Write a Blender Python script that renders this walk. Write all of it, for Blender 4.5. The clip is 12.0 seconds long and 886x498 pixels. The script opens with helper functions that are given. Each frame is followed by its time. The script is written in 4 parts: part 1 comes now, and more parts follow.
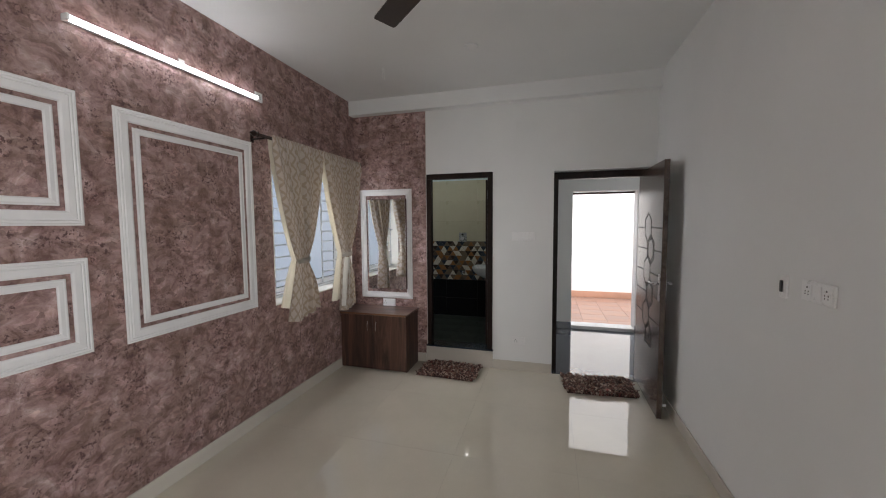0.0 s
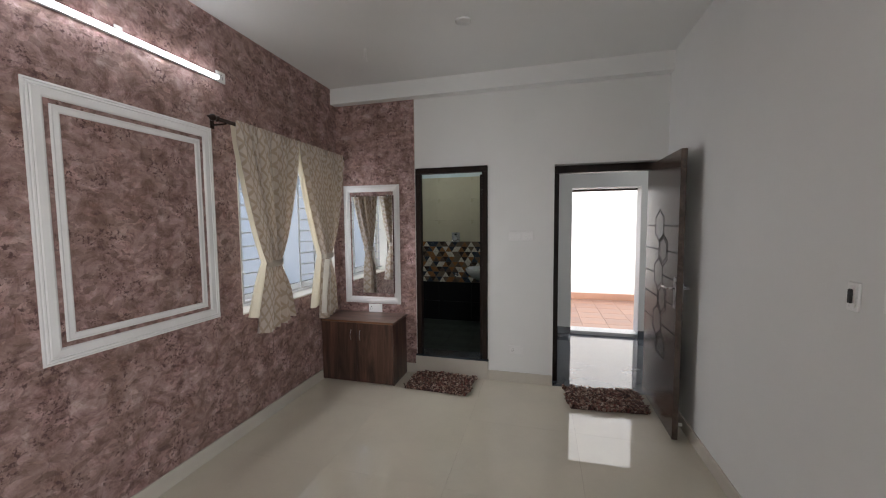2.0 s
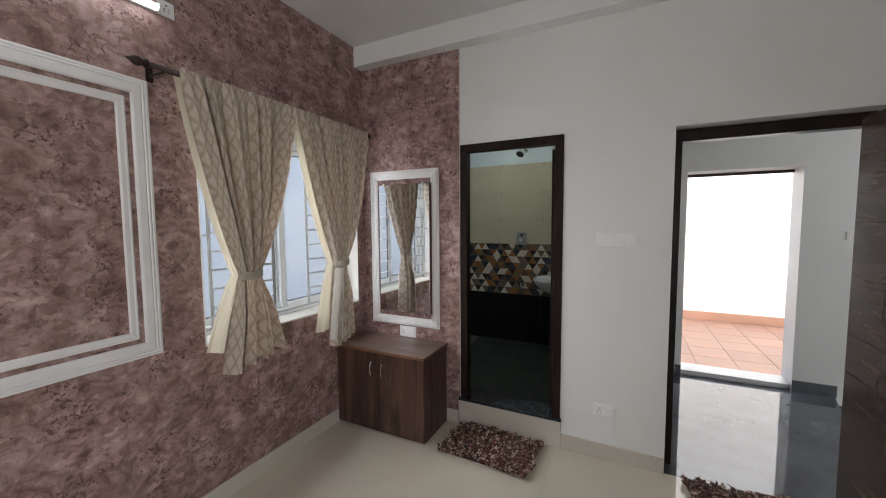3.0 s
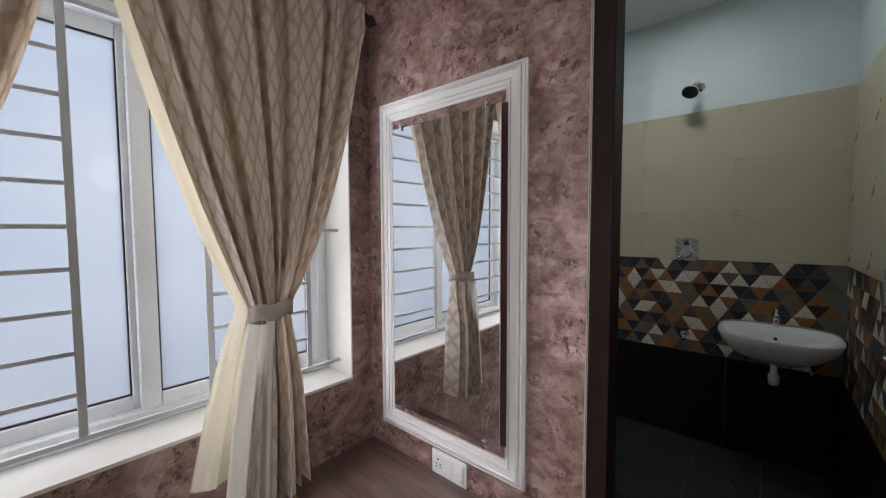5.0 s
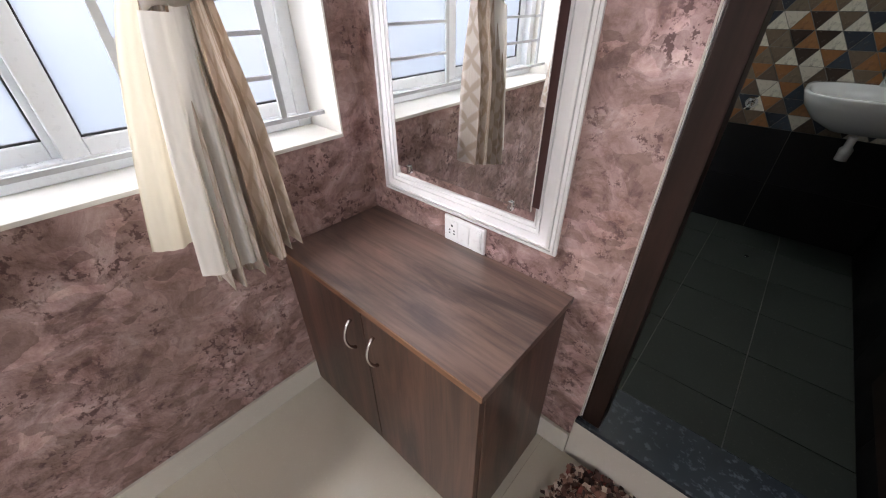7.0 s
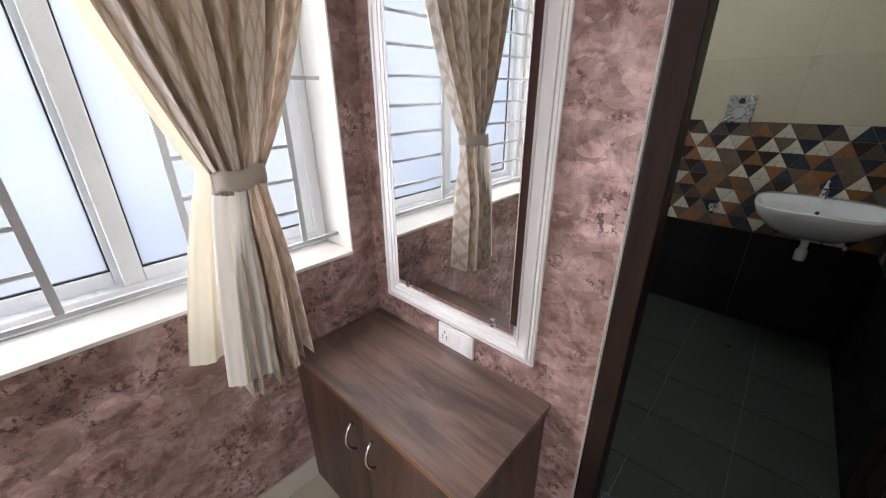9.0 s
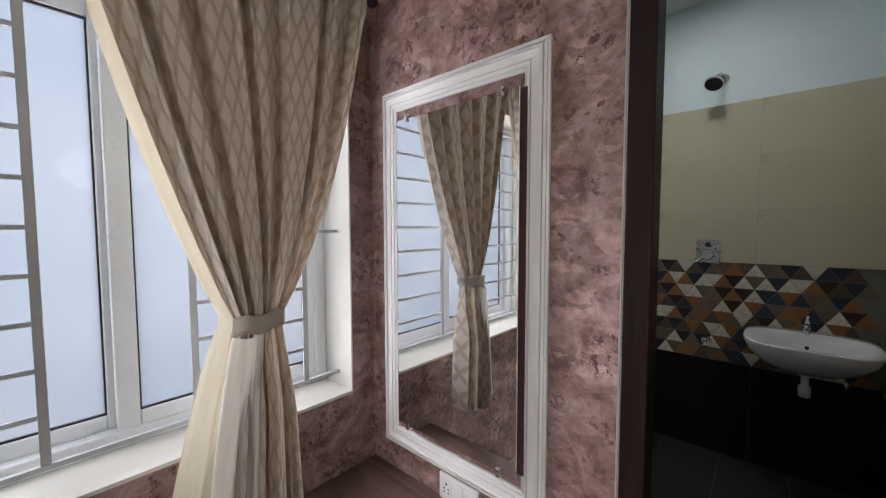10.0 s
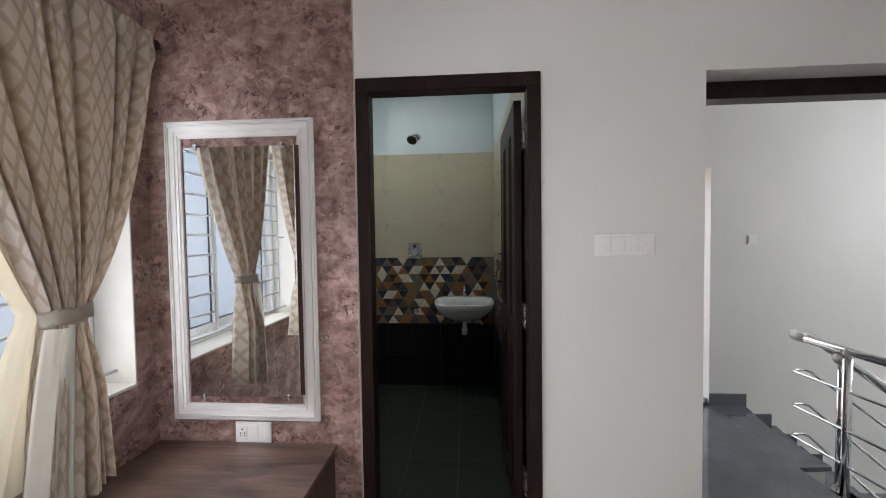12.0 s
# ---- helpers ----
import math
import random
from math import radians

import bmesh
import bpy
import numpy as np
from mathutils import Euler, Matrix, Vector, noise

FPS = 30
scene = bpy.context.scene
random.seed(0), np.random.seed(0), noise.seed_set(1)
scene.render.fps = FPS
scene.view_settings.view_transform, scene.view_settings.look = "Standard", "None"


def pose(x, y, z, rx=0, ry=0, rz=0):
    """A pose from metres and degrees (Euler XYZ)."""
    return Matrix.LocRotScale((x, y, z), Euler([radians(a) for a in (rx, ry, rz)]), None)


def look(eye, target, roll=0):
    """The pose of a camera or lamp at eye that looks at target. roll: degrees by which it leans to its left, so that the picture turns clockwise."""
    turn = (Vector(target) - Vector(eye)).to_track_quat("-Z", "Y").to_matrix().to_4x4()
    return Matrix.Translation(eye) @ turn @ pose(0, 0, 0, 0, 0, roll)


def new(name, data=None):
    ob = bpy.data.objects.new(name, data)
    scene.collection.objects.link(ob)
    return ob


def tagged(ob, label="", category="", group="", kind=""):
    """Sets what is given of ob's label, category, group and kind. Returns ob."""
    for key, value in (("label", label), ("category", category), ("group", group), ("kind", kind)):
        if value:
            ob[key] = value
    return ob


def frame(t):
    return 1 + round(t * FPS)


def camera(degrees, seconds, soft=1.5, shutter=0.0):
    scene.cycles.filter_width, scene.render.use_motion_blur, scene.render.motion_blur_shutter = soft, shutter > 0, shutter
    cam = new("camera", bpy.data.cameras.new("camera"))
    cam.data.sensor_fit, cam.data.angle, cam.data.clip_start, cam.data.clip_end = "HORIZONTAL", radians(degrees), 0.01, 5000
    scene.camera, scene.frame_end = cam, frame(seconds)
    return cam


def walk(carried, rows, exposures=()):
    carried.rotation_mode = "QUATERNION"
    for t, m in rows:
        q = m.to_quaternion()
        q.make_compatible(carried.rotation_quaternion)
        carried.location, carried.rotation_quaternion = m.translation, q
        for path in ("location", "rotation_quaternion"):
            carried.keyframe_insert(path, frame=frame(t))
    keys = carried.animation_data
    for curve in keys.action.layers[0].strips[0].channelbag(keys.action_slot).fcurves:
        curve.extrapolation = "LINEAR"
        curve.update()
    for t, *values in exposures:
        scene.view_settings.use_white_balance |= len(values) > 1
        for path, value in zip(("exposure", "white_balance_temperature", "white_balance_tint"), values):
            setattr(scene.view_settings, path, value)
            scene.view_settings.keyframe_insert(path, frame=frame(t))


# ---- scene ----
cam = camera(100.2, 12.0, soft=1.1)
PATH = [
    (0, (0.205, 0.039, 1.588), (-0.341, 1.958, 1.448), -0.4),
    (0.5, (0.115, -0.082, 1.597), (-0.137, 1.897, 1.451), -0.3),
    (1, (0.087, -0.099, 1.594), (-0.137, 1.884, 1.449), -0.3),
    (1.5, (0.111, 0.035, 1.581), (-0.161, 2.011, 1.436), -0.3),
    (2, (0.147, 0.379, 1.569), (-0.369, 2.306, 1.431), -0.5),
    (2.5, (0.065, 0.862, 1.554), (-0.656, 2.723, 1.418), -0.5),
    (3, (0.001, 1.438, 1.555), (-0.878, 3.229, 1.414), -0.4),
    (3.2, (-0.062, 1.651, 1.558), (-0.991, 3.416, 1.413), -0.5),
    (5, (-0.775, 3.032, 1.501), (-2.079, 4.544, 1.39), -0.2),
    (5.5, (-0.902, 3.147, 1.438), (-2.208, 4.652, 1.27), 0.0),
    (6, (-0.948, 3.207, 1.346), (-2.236, 4.66, 0.865), -0.3),
    (6.5, (-0.98, 3.233, 1.274), (-2.191, 4.579, 0.426), -0.4),
    (6.7, (-0.983, 3.236, 1.253), (-2.144, 4.529, 0.264), -0.4),
    (8.3, (-0.951, 3.244, 1.341), (-2.012, 4.387, 0.089), -0.5),
    (8.5, (-0.942, 3.229, 1.374), (-2.056, 4.438, 0.236), -0.4),
    (9, (-0.901, 3.188, 1.455), (-2.141, 4.546, 0.67), -0.3),
    (9.5, (-0.868, 3.148, 1.487), (-2.183, 4.603, 1.094), -0.5),
    (10, (-0.867, 3.118, 1.506), (-2.191, 4.613, 1.392), -0.1),
    (10.5, (-0.854, 3.045, 1.478), (-2.096, 4.612, 1.42), -0.0),
    (11, (-0.697, 2.776, 1.482), (-1.588, 4.565, 1.43), -0.3),
    (11.5, (-0.662, 2.563, 1.491), (-1.069, 4.52, 1.425), -0.6),
    (12, (-0.665, 2.503, 1.486), (-0.794, 4.498, 1.417), -0.8),
]
walk(cam, [(t, look(eye, target, roll)) for t, eye, target, roll in PATH], [(0.0, 1.05, 6500, 13), (1.5, 1.12, 6500, 13), (2.5, 1.16, 6500, 12), (3.0, 1.3, 6500, 12), (5.0, 1.35, 6500, 15), (5.5, 1.38, 6500, 15), (6.5, 1.88, 6500, 16), (8.5, 2.4, 6500, 17), (9.5, 1.55, 6500, 15), (10.5, 1.38, 6500, 15), (11.0, 1.58, 6500, 14), (12.0, 1.55, 6500, 13)])

# ---- world and light ----
world = bpy.data.worlds.new("World")
scene.world = world
world.use_nodes = True
_wn = world.node_tree.nodes
_sky = _wn.new("ShaderNodeTexSky")
_sky.sky_type, _sky.sun_disc = "NISHITA", False
_sky.sun_elevation, _sky.sun_rotation = radians(47), radians(161)
world.node_tree.links.new(_sky.outputs[0], _wn["Background"].inputs[0])
_wn["Background"].inputs[1].default_value = 0.15


def lamp(name, kind, m, energy, color=(1, 1, 1), **kw):
    d = bpy.data.lights.new(name, kind)
    d.energy, d.color = energy, color
    if kind == "AREA":
        d.shape, d.size, d.size_y = "RECTANGLE", kw["w"], kw["h"]
    if kind == "SUN":
        d.angle = radians(kw["angle"])
    ob = new(name, d)
    ob.matrix_world = m
    return ob


lamp("sun", "SUN", look((0, 0, 0), (-0.22, 0.65, -0.73)), 5.0, (1, 0.96, 0.9), angle=12)
lamp("window_skylight", "AREA", look((-2.62, 3.26, 1.7), (-1.0, 3.26, 1.5)), 46, (0.96, 0.97, 1.0), w=1.5, h=1.6)
# bath light is an added fill from overhead; its source is unseen
lamp("bath_fill_light", "AREA", look((-1.19, 5.35, 2.935), (-1.19, 5.35, 0)), 2.4, (0.95, 1.0, 0.97), w=0.2, h=0.2)

# fill from an assumed, unseen opening, added to brighten the west wall
lamp("unseen_east_fill_light", "AREA", look((1.36, -0.9, 1.5), (-2.0, 0.2, 0.7)), 25, (0.96, 0.98, 1.0), w=1.2, h=1.5)
# added fill for the landing, set before a closed stairwell wall
lamp("stairwell_fill_light", "AREA", look((4.75, 4.4, 1.6), (0.0, 4.6, 0.6)), 27, (0.97, 0.98, 1.0), w=1.8, h=1.8)


# ---- materials ----
def nodes_of(name):
    m = bpy.data.materials.new(name)
    m.use_nodes = True
    n, l = m.node_tree.nodes, m.node_tree.links
    return m, n, l, n["Principled BSDF"]


def tex_noise(n, l, co, scale, detail=4.0, rough=0.55, stretch=None, dist=0.0):
    t = n.new("ShaderNodeTexNoise")
    t.inputs["Scale"].default_value, t.inputs["Detail"].default_value = scale, detail
    t.inputs["Roughness"].default_value, t.inputs["Distortion"].default_value = rough, dist
    if stretch:
        mp = n.new("ShaderNodeMapping")
        mp.inputs["Scale"].default_value = stretch
        l.new(co, mp.inputs[0])
        co = mp.outputs[0]
    l.new(co, t.inputs["Vector"])
    return t.outputs["Fac"]


def ramp(n, l, fac, stops):
    r = n.new("ShaderNodeValToRGB")
    e = r.color_ramp.elements
    while len(e) < len(stops):
        e.new(0.5)
    for el, (p, c) in zip(e, stops):
        el.position, el.color = p, (*c, 1) if len(c) == 3 else c
    l.new(fac, r.inputs[0])
    return r.outputs[0]


def mix(n, l, fac, a, b, blend="MIX"):
    m = n.new("ShaderNodeMix")
    m.data_type, m.blend_type = "RGBA", blend
    for s, v in ((m.inputs[0], fac), (m.inputs[6], a), (m.inputs[7], b)):
        if isinstance(v, (int, float)):
            s.default_value = v
        elif isinstance(v, tuple):
            s.default_value = (*v, 1)
        else:
            l.new(v, s)
    return m.outputs[2]


def bump(n, l, p, height, strength, dist=0.01):
    b = n.new("ShaderNodeBump")
    b.inputs["Strength"].default_value, b.inputs["Distance"].default_value = strength, dist
    l.new(height, b.inputs["Height"])
    l.new(b.outputs[0], p.inputs["Normal"])


def coords(n, kind="Object"):
    return n.new("ShaderNodeTexCoord").outputs[kind]


def plain(name, c, rough=0.5, metal=0.0, vary=0.08, scale=3.0, fine=60.0, bumpy=0.05, coat=0.0, island=False):
    """Paint, plastic, metal: base colour with soft large variation, fine grain in the relief."""
    m, n, l, p = nodes_of(name)
    co = coords(n)
    big = tex_noise(n, l, co, scale)
    small = tex_noise(n, l, co, fine, 3)
    lo, hi = tuple(x * (1 - vary) for x in c), tuple(min(1, x * (1 + vary)) for x in c)
    l.new(ramp(n, l, big, [(0.3, lo), (0.7, hi)]), p.inputs["Base Color"])
    r = ramp(n, l, small, [(0.3, (rough * 0.85,) * 3), (0.7, (min(1, rough * 1.15),) * 3)])
    l.new(r, p.inputs["Roughness"])
    p.inputs["Metallic"].default_value = metal
    p.inputs["Coat Weight"].default_value = coat
    bump(n, l, p, small, bumpy, 0.004)
    return m


def stucco(name):
    """Rose-mauve textured plaster with trowel marks, olive-brown stains and dark pits."""
    m, n, l, p = nodes_of(name)
    co = coords(n)
    trowel = tex_noise(n, l, co, 9.0, 8, 0.72, dist=0.7)
    scrape = tex_noise(n, l, co, 1.0, 6, 0.7, (9.0, 30.0, 13.0), 1.6)
    blotch = tex_noise(n, l, co, 3.0, 7, 0.72, dist=0.5)
    stain = tex_noise(n, l, co, 11.0, 8, 0.7, dist=0.8)
    pits = tex_noise(n, l, co, 48.0, 5, 0.72)
    area = tex_noise(n, l, co, 7.0, 5, 0.65)
    c = ramp(n, l, trowel, [(0.35, (0.16, 0.078, 0.070)), (0.45, (0.31, 0.19, 0.18)), (0.55, (0.44, 0.295, 0.28)), (0.67, (0.60, 0.46, 0.44))])
    c = mix(n, l, ramp(n, l, scrape, [(0.52, (0, 0, 0)), (0.68, (0.5,) * 3)]), c, (0.48, 0.33, 0.29))
    c = mix(n, l, ramp(n, l, blotch, [(0.40, (0, 0, 0)), (0.60, (0.5,) * 3)]), c, (0.225, 0.145, 0.110))
    c = mix(n, l, ramp(n, l, stain, [(0.53, (0, 0, 0)), (0.66, (0.7,) * 3)]), c, (0.12, 0.058, 0.047))
    # flat strokes of the trowel, each with its own tone, lying aslant
    mp = n.new("ShaderNodeMapping")
    mp.inputs["Rotation"].default_value = (0.6, 0.5, 0.0)
    mp.inputs["Scale"].default_value = (22.0, 22.0, 40.0)
    wob = n.new("ShaderNodeTexNoise")
    wob.inputs["Scale"].default_value, wob.inputs["Detail"].default_value = 10.0, 5.0
    l.new(co, wob.inputs["Vector"])
    l.new(mix(n, l, 0.09, co, wob.outputs["Color"], "ADD"), mp.inputs[0])
    vor = n.new("ShaderNodeTexVoronoi")
    vor.inputs["Scale"].default_value = 1.0
    l.new(mp.outputs[0], vor.inputs["Vector"])
    tone = n.new("ShaderNodeSeparateColor")
    l.new(vor.outputs["Color"], tone.inputs[0])
    c = mix(n, l, 0.6, c, ramp(n, l, tone.outputs[0], [(0.0, (0.45, 0.40, 0.36)), (0.35, (0.85, 0.83, 0.80)), (0.75, (1.0, 1.0, 1.0)), (1.0, (1.4, 1.36, 1.34))]), "MULTIPLY")
    spots = n.new("ShaderNodeMath")
    spots.operation = "MULTIPLY"
    l.new(ramp(n, l, pits, [(0.525, (0, 0, 0)), (0.56, (0.95,) * 3)]), spots.inputs[0])
    l.new(ramp(n, l, area, [(0.495, (0, 0, 0)), (0.575, (1.0,) * 3)]), spots.inputs[1])
    c = mix(n, l, spots.outputs[0], c, (0.095, 0.045, 0.041))
    l.new(c, p.inputs["Base Color"])
    p.inputs["Roughness"].default_value = 0.48
    h = mix(n, l, 0.35, trowel, pits)
    h = mix(n, l, 0.25, h, tone.outputs[1])
    bump(n, l, p, h, 0.8, 0.015)
    return m


def wood(name, dark, light, along, rough=0.4, scale=1.0, spec=0.5):
    """Laminate or stained timber; along is the axis of the grain."""
    m, n, l, p = nodes_of(name)
    co = coords(n)
    st = [7.5 * scale] * 3
    st[along] = 1.0 * scale
    st2 = [90.0] * 3
    st2[along] = 3.0
    band = tex_noise(n, l, co, 1.0, 5, 0.6, tuple(st), 2.2)
    fine = tex_noise(n, l, co, 1.0, 3, 0.6, tuple(st2))
    mid = tuple((a + b) / 2 for a, b in zip(dark, light))
    c = ramp(n, l, band, [(0.32, dark), (0.5, mid), (0.68, light)])
    c = mix(n, l, ramp(n, l, fine, [(0.45, (0, 0, 0)), (0.7, (0.45,) * 3)]), c, tuple(x * 0.55 for x in dark))
    l.new(c, p.inputs["Base Color"])
    p.inputs["Roughness"].default_value = rough
    p.inputs["Specular IOR Level"].default_value = spec
    bump(n, l, p, fine, 0.12, 0.002)
    return m


def stone(name, c, fleck, rough, vary=0.12, amount=0.62, scale=160.0, per_piece=0.04, spec=0.5):
    """Polished tile or granite: flecks, clouding, and a slight shift from piece to piece."""
    m, n, l, p = nodes_of(name)
    co = coords(n)
    cloud = tex_noise(n, l, co, 2.2, 5, 0.6)
    fl = tex_noise(n, l, co, scale, 2, 0.7)
    lo, hi = tuple(x * (1 - vary) for x in c), tuple(min(1, x * (1 + vary)) for x in c)
    col = ramp(n, l, cloud, [(0.3, lo), (0.7, hi)])
    col = mix(n, l, ramp(n, l, fl, [(amount, (0, 0, 0)), (amount + 0.1, (0.7,) * 3)]), col, fleck)
    rnd = n.new("ShaderNodeObjectInfo").outputs["Random"]
    col = mix(n, l, 1.0, col, ramp(n, l, rnd, [(0, (1 - per_piece,) * 3), (1, (1, 1, 1))]), "MULTIPLY")
    l.new(col, p.inputs["Base Color"])
    r = ramp(n, l, cloud, [(0.3, (rough * 0.8,) * 3), (0.7, (rough * 1.3,) * 3)])
    l.new(r, p.inputs["Roughness"])
    p.inputs["Specular IOR Level"].default_value = spec
    return m


def triangle_tile(name, stops):
    """Printed triangles: cream, ochre, brown, slate and mottled ones, chosen piece by piece."""
    m, n, l, p = nodes_of(name)
    co = coords(n)
    rnd = n.new("ShaderNodeObjectInfo").outputs["Random"]
    r = ramp(n, l, rnd, stops)
    r.node.color_ramp.interpolation = "CONSTANT"
    mott = tex_noise(n, l, co, 22.0, 5, 0.7, dist=1.0)
    c = mix(n, l, ramp(n, l, mott, [(0.5, (0, 0, 0)), (0.7, (0.55,) * 3)]), r, (0.06, 0.04, 0.03))
    c = mix(n, l, ramp(n, l, tex_noise(n, l, co, 35.0, 4, 0.6), [(0.6, (0, 0, 0)), (0.75, (0.4,) * 3)]), c, (0.5, 0.45, 0.38))
    l.new(c, p.inputs["Base Color"])
    p.inputs["Roughness"].default_value = 0.45
    p.inputs["Specular IOR Level"].default_value = 0.25
    return m


def curtain_cloth(name):
    """Woven cloth with pale lozenges in a beige trellis, by the cloth's own coordinates."""
    m, n, l, p = nodes_of(name)
    uv = n.new("ShaderNodeUVMap").outputs[0]
    sep = n.new("ShaderNodeSeparateXYZ")
    l.new(uv, sep.inputs[0])

    def math(op, a, b=None):
        k = n.new("ShaderNodeMath")
        k.operation = op
        for s, v in ((k.inputs[0], a), (k.inputs[1], b)):
            if isinstance(v, (int, float)):
                s.default_value = v
            elif v is not None:
                l.new(v, s)
        return k.outputs[0]
    u, v = math("MULTIPLY", sep.outputs[0], 1 / 0.074), math("MULTIPLY", sep.outputs[1], 1 / 0.104)
    d1 = math("ABSOLUTE", math("SUBTRACT", math("FRACT", math("ADD", u, v)), 0.5))
    d2 = math("ABSOLUTE", math("SUBTRACT", math("FRACT", math("SUBTRACT", u, v)), 0.5))
    cell = math("MAXIMUM", d1, d2)
    weave = tex_noise(n, l, uv, 900.0, 2, 0.6)
    warp = tex_noise(n, l, uv, 1.0, 3, 0.6, (400.0, 14.0, 1.0))
    c = ramp(n, l, cell, [(0.33, (0.56, 0.495, 0.435)), (0.41, (0.39, 0.315, 0.24))])
    c = mix(n, l, ramp(n, l, warp, [(0.35, (0, 0, 0)), (0.75, (0.28,) * 3)]), c, (0.33, 0.26, 0.19))
    l.new(c, p.inputs["Base Color"])
    p.inputs["Roughness"].default_value = 0.62
    p.inputs["Sheen Weight"].default_value = 0.25
    bump(n, l, p, weave, 0.25, 0.002)
    tr = n.new("ShaderNodeBsdfTranslucent")
    l.new(mix(n, l, 0.5, c, (0.62, 0.44, 0.28)), tr.inputs[0])
    ms = n.new("ShaderNodeMixShader")
    ms.inputs[0].default_value = 0.15
    l.new(p.outputs[0], ms.inputs[1])
    l.new(tr.outputs[0], ms.inputs[2])
    l.new(ms.outputs[0], n["Material Output"].inputs[0])
    return m


def thin_cloth(name, c, through_c, share):
    m, n, l, p = nodes_of(name)
    co = coords(n)
    w = tex_noise(n, l, co, 300.0, 2)
    big = tex_noise(n, l, co, 6.0)
    l.new(ramp(n, l, big, [(0.3, tuple(x * 0.93 for x in c)), (0.7, c)]), p.inputs["Base Color"])
    p.inputs["Roughness"].default_value = 0.7
    bump(n, l, p, w, 0.2, 0.002)
    tr = n.new("ShaderNodeBsdfTranslucent")
    tr.inputs[0].default_value = (*through_c, 1)
    ms = n.new("ShaderNodeMixShader")
    ms.inputs[0].default_value = share
    l.new(p.outputs[0], ms.inputs[1])
    l.new(tr.outputs[0], ms.inputs[2])
    l.new(ms.outputs[0], n["Material Output"].inputs[0])
    return m


def frosted(name):
    """Etched window glass: passes and scatters the daylight."""
    m, n, l, p = nodes_of(name)
    co = coords(n)
    cloud = tex_noise(n, l, co, 1.3, 3)
    tr = n.new("ShaderNodeBsdfTranslucent")
    l.new(ramp(n, l, cloud, [(0.3, (0.182, 0.200, 0.220)), (0.75, (0.222, 0.229, 0.236))]), tr.inputs[0])
    gl = n.new("ShaderNodeBsdfGlossy")
    gl.inputs["Roughness"].default_value = 0.35
    ms = n.new("ShaderNodeMixShader")
    ms.inputs[0].default_value = 0.02
    l.new(tr.outputs[0], ms.inputs[1])
    l.new(gl.outputs[0], ms.inputs[2])
    l.new(ms.outputs[0], n["Material Output"].inputs[0])
    return m


def glow(name, c, s):
    m, n, l, p = nodes_of(name)
    p.inputs["Base Color"].default_value = (0.9, 0.9, 0.9, 1)
    p.inputs["Emission Color"].default_value = (*c, 1)
    p.inputs["Emission Strength"].default_value = s
    return m


def rag(name):
    m, n, l, p = nodes_of(name)
    rnd = n.new("ShaderNodeNewGeometry").outputs["Random Per Island"]
    c = ramp(n, l, rnd, [(0.0, (0.05, 0.025, 0.02)), (0.22, (0.16, 0.075, 0.055)), (0.45, (0.34, 0.20, 0.15)), (0.62, (0.10, 0.05, 0.04)), (0.76, (0.55, 0.43, 0.35)), (0.93, (0.22, 0.06, 0.05))])
    c.node.color_ramp.interpolation = "CONSTANT"
    l.new(c, p.inputs["Base Color"])
    p.inputs["Roughness"].default_value = 0.85
    return m


PINK = stucco("rose_stucco")
WHITE = plain("white_wall_paint", (0.72, 0.725, 0.71), 0.55, vary=0.035, scale=1.2, fine=90, bumpy=0.06)
CEIL = plain("ceiling_paint", (0.74, 0.745, 0.735), 0.7, vary=0.03, scale=1.0, fine=80, bumpy=0.05)
TRIM = plain("white_moulding_paint", (0.78, 0.77, 0.765), 0.45, vary=0.04, scale=6, fine=120, bumpy=0.06)
SILL = plain("cream_sill_paint", (0.76, 0.745, 0.69), 0.4, vary=0.05, scale=5)
UPVC = plain("white_window_plastic", (0.80, 0.83, 0.85), 0.3, vary=0.03)
GRILLE = plain("grey_white_grille_paint", (0.46, 0.48, 0.50), 0.4, vary=0.06)
PLATE = plain("white_switch_plastic", (0.78, 0.78, 0.77), 0.3, vary=0.02)
BLACK = plain("black_plastic", (0.015, 0.015, 0.016), 0.4)
RUBBER = plain("dark_gasket", (0.02, 0.02, 0.022), 0.6)
DARKWOOD = wood("dark_stained_door_wood", (0.010, 0.006, 0.0045), (0.024, 0.012, 0.009), 2, 0.4, spec=0.18)
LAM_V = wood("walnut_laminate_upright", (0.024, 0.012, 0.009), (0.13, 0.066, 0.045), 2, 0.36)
# same laminate for the top, window sheen put into a paler, cooler colour
LAM_H_LIT = wood("walnut_laminate_top_lit", (0.040, 0.024, 0.020), (0.20, 0.125, 0.098), 0, 0.3, spec=0.85)
EDGE = wood("walnut_edge_band", (0.12, 0.06, 0.03), (0.26, 0.13, 0.07), 0, 0.4)
CHROME = plain("chrome", (0.75, 0.75, 0.76), 0.12, 1.0, vary=0.03)
STEEL = plain("brushed_steel", (0.42, 0.42, 0.43), 0.28, 1.0, vary=0.05)
BRONZE = plain("dark_bronze", (0.035, 0.022, 0.018), 0.35, 0.6)
TILE = stone("cream_vitrified_tile", (0.57, 0.525, 0.43), (0.61, 0.565, 0.48), 0.016, 0.05, 0.6, 120, 0.02, 0.75)
SKIRT = stone("cream_skirting_tile", (0.56, 0.52, 0.45), (0.6, 0.56, 0.5), 0.2, 0.05, 0.6, 120)
GROUT = plain("grout", (0.45, 0.42, 0.36), 0.5)
GRANITE = stone("black_granite", (0.072, 0.082, 0.096), (0.16, 0.18, 0.20), 0.03, 0.3, 0.6, 130, spec=1.0)
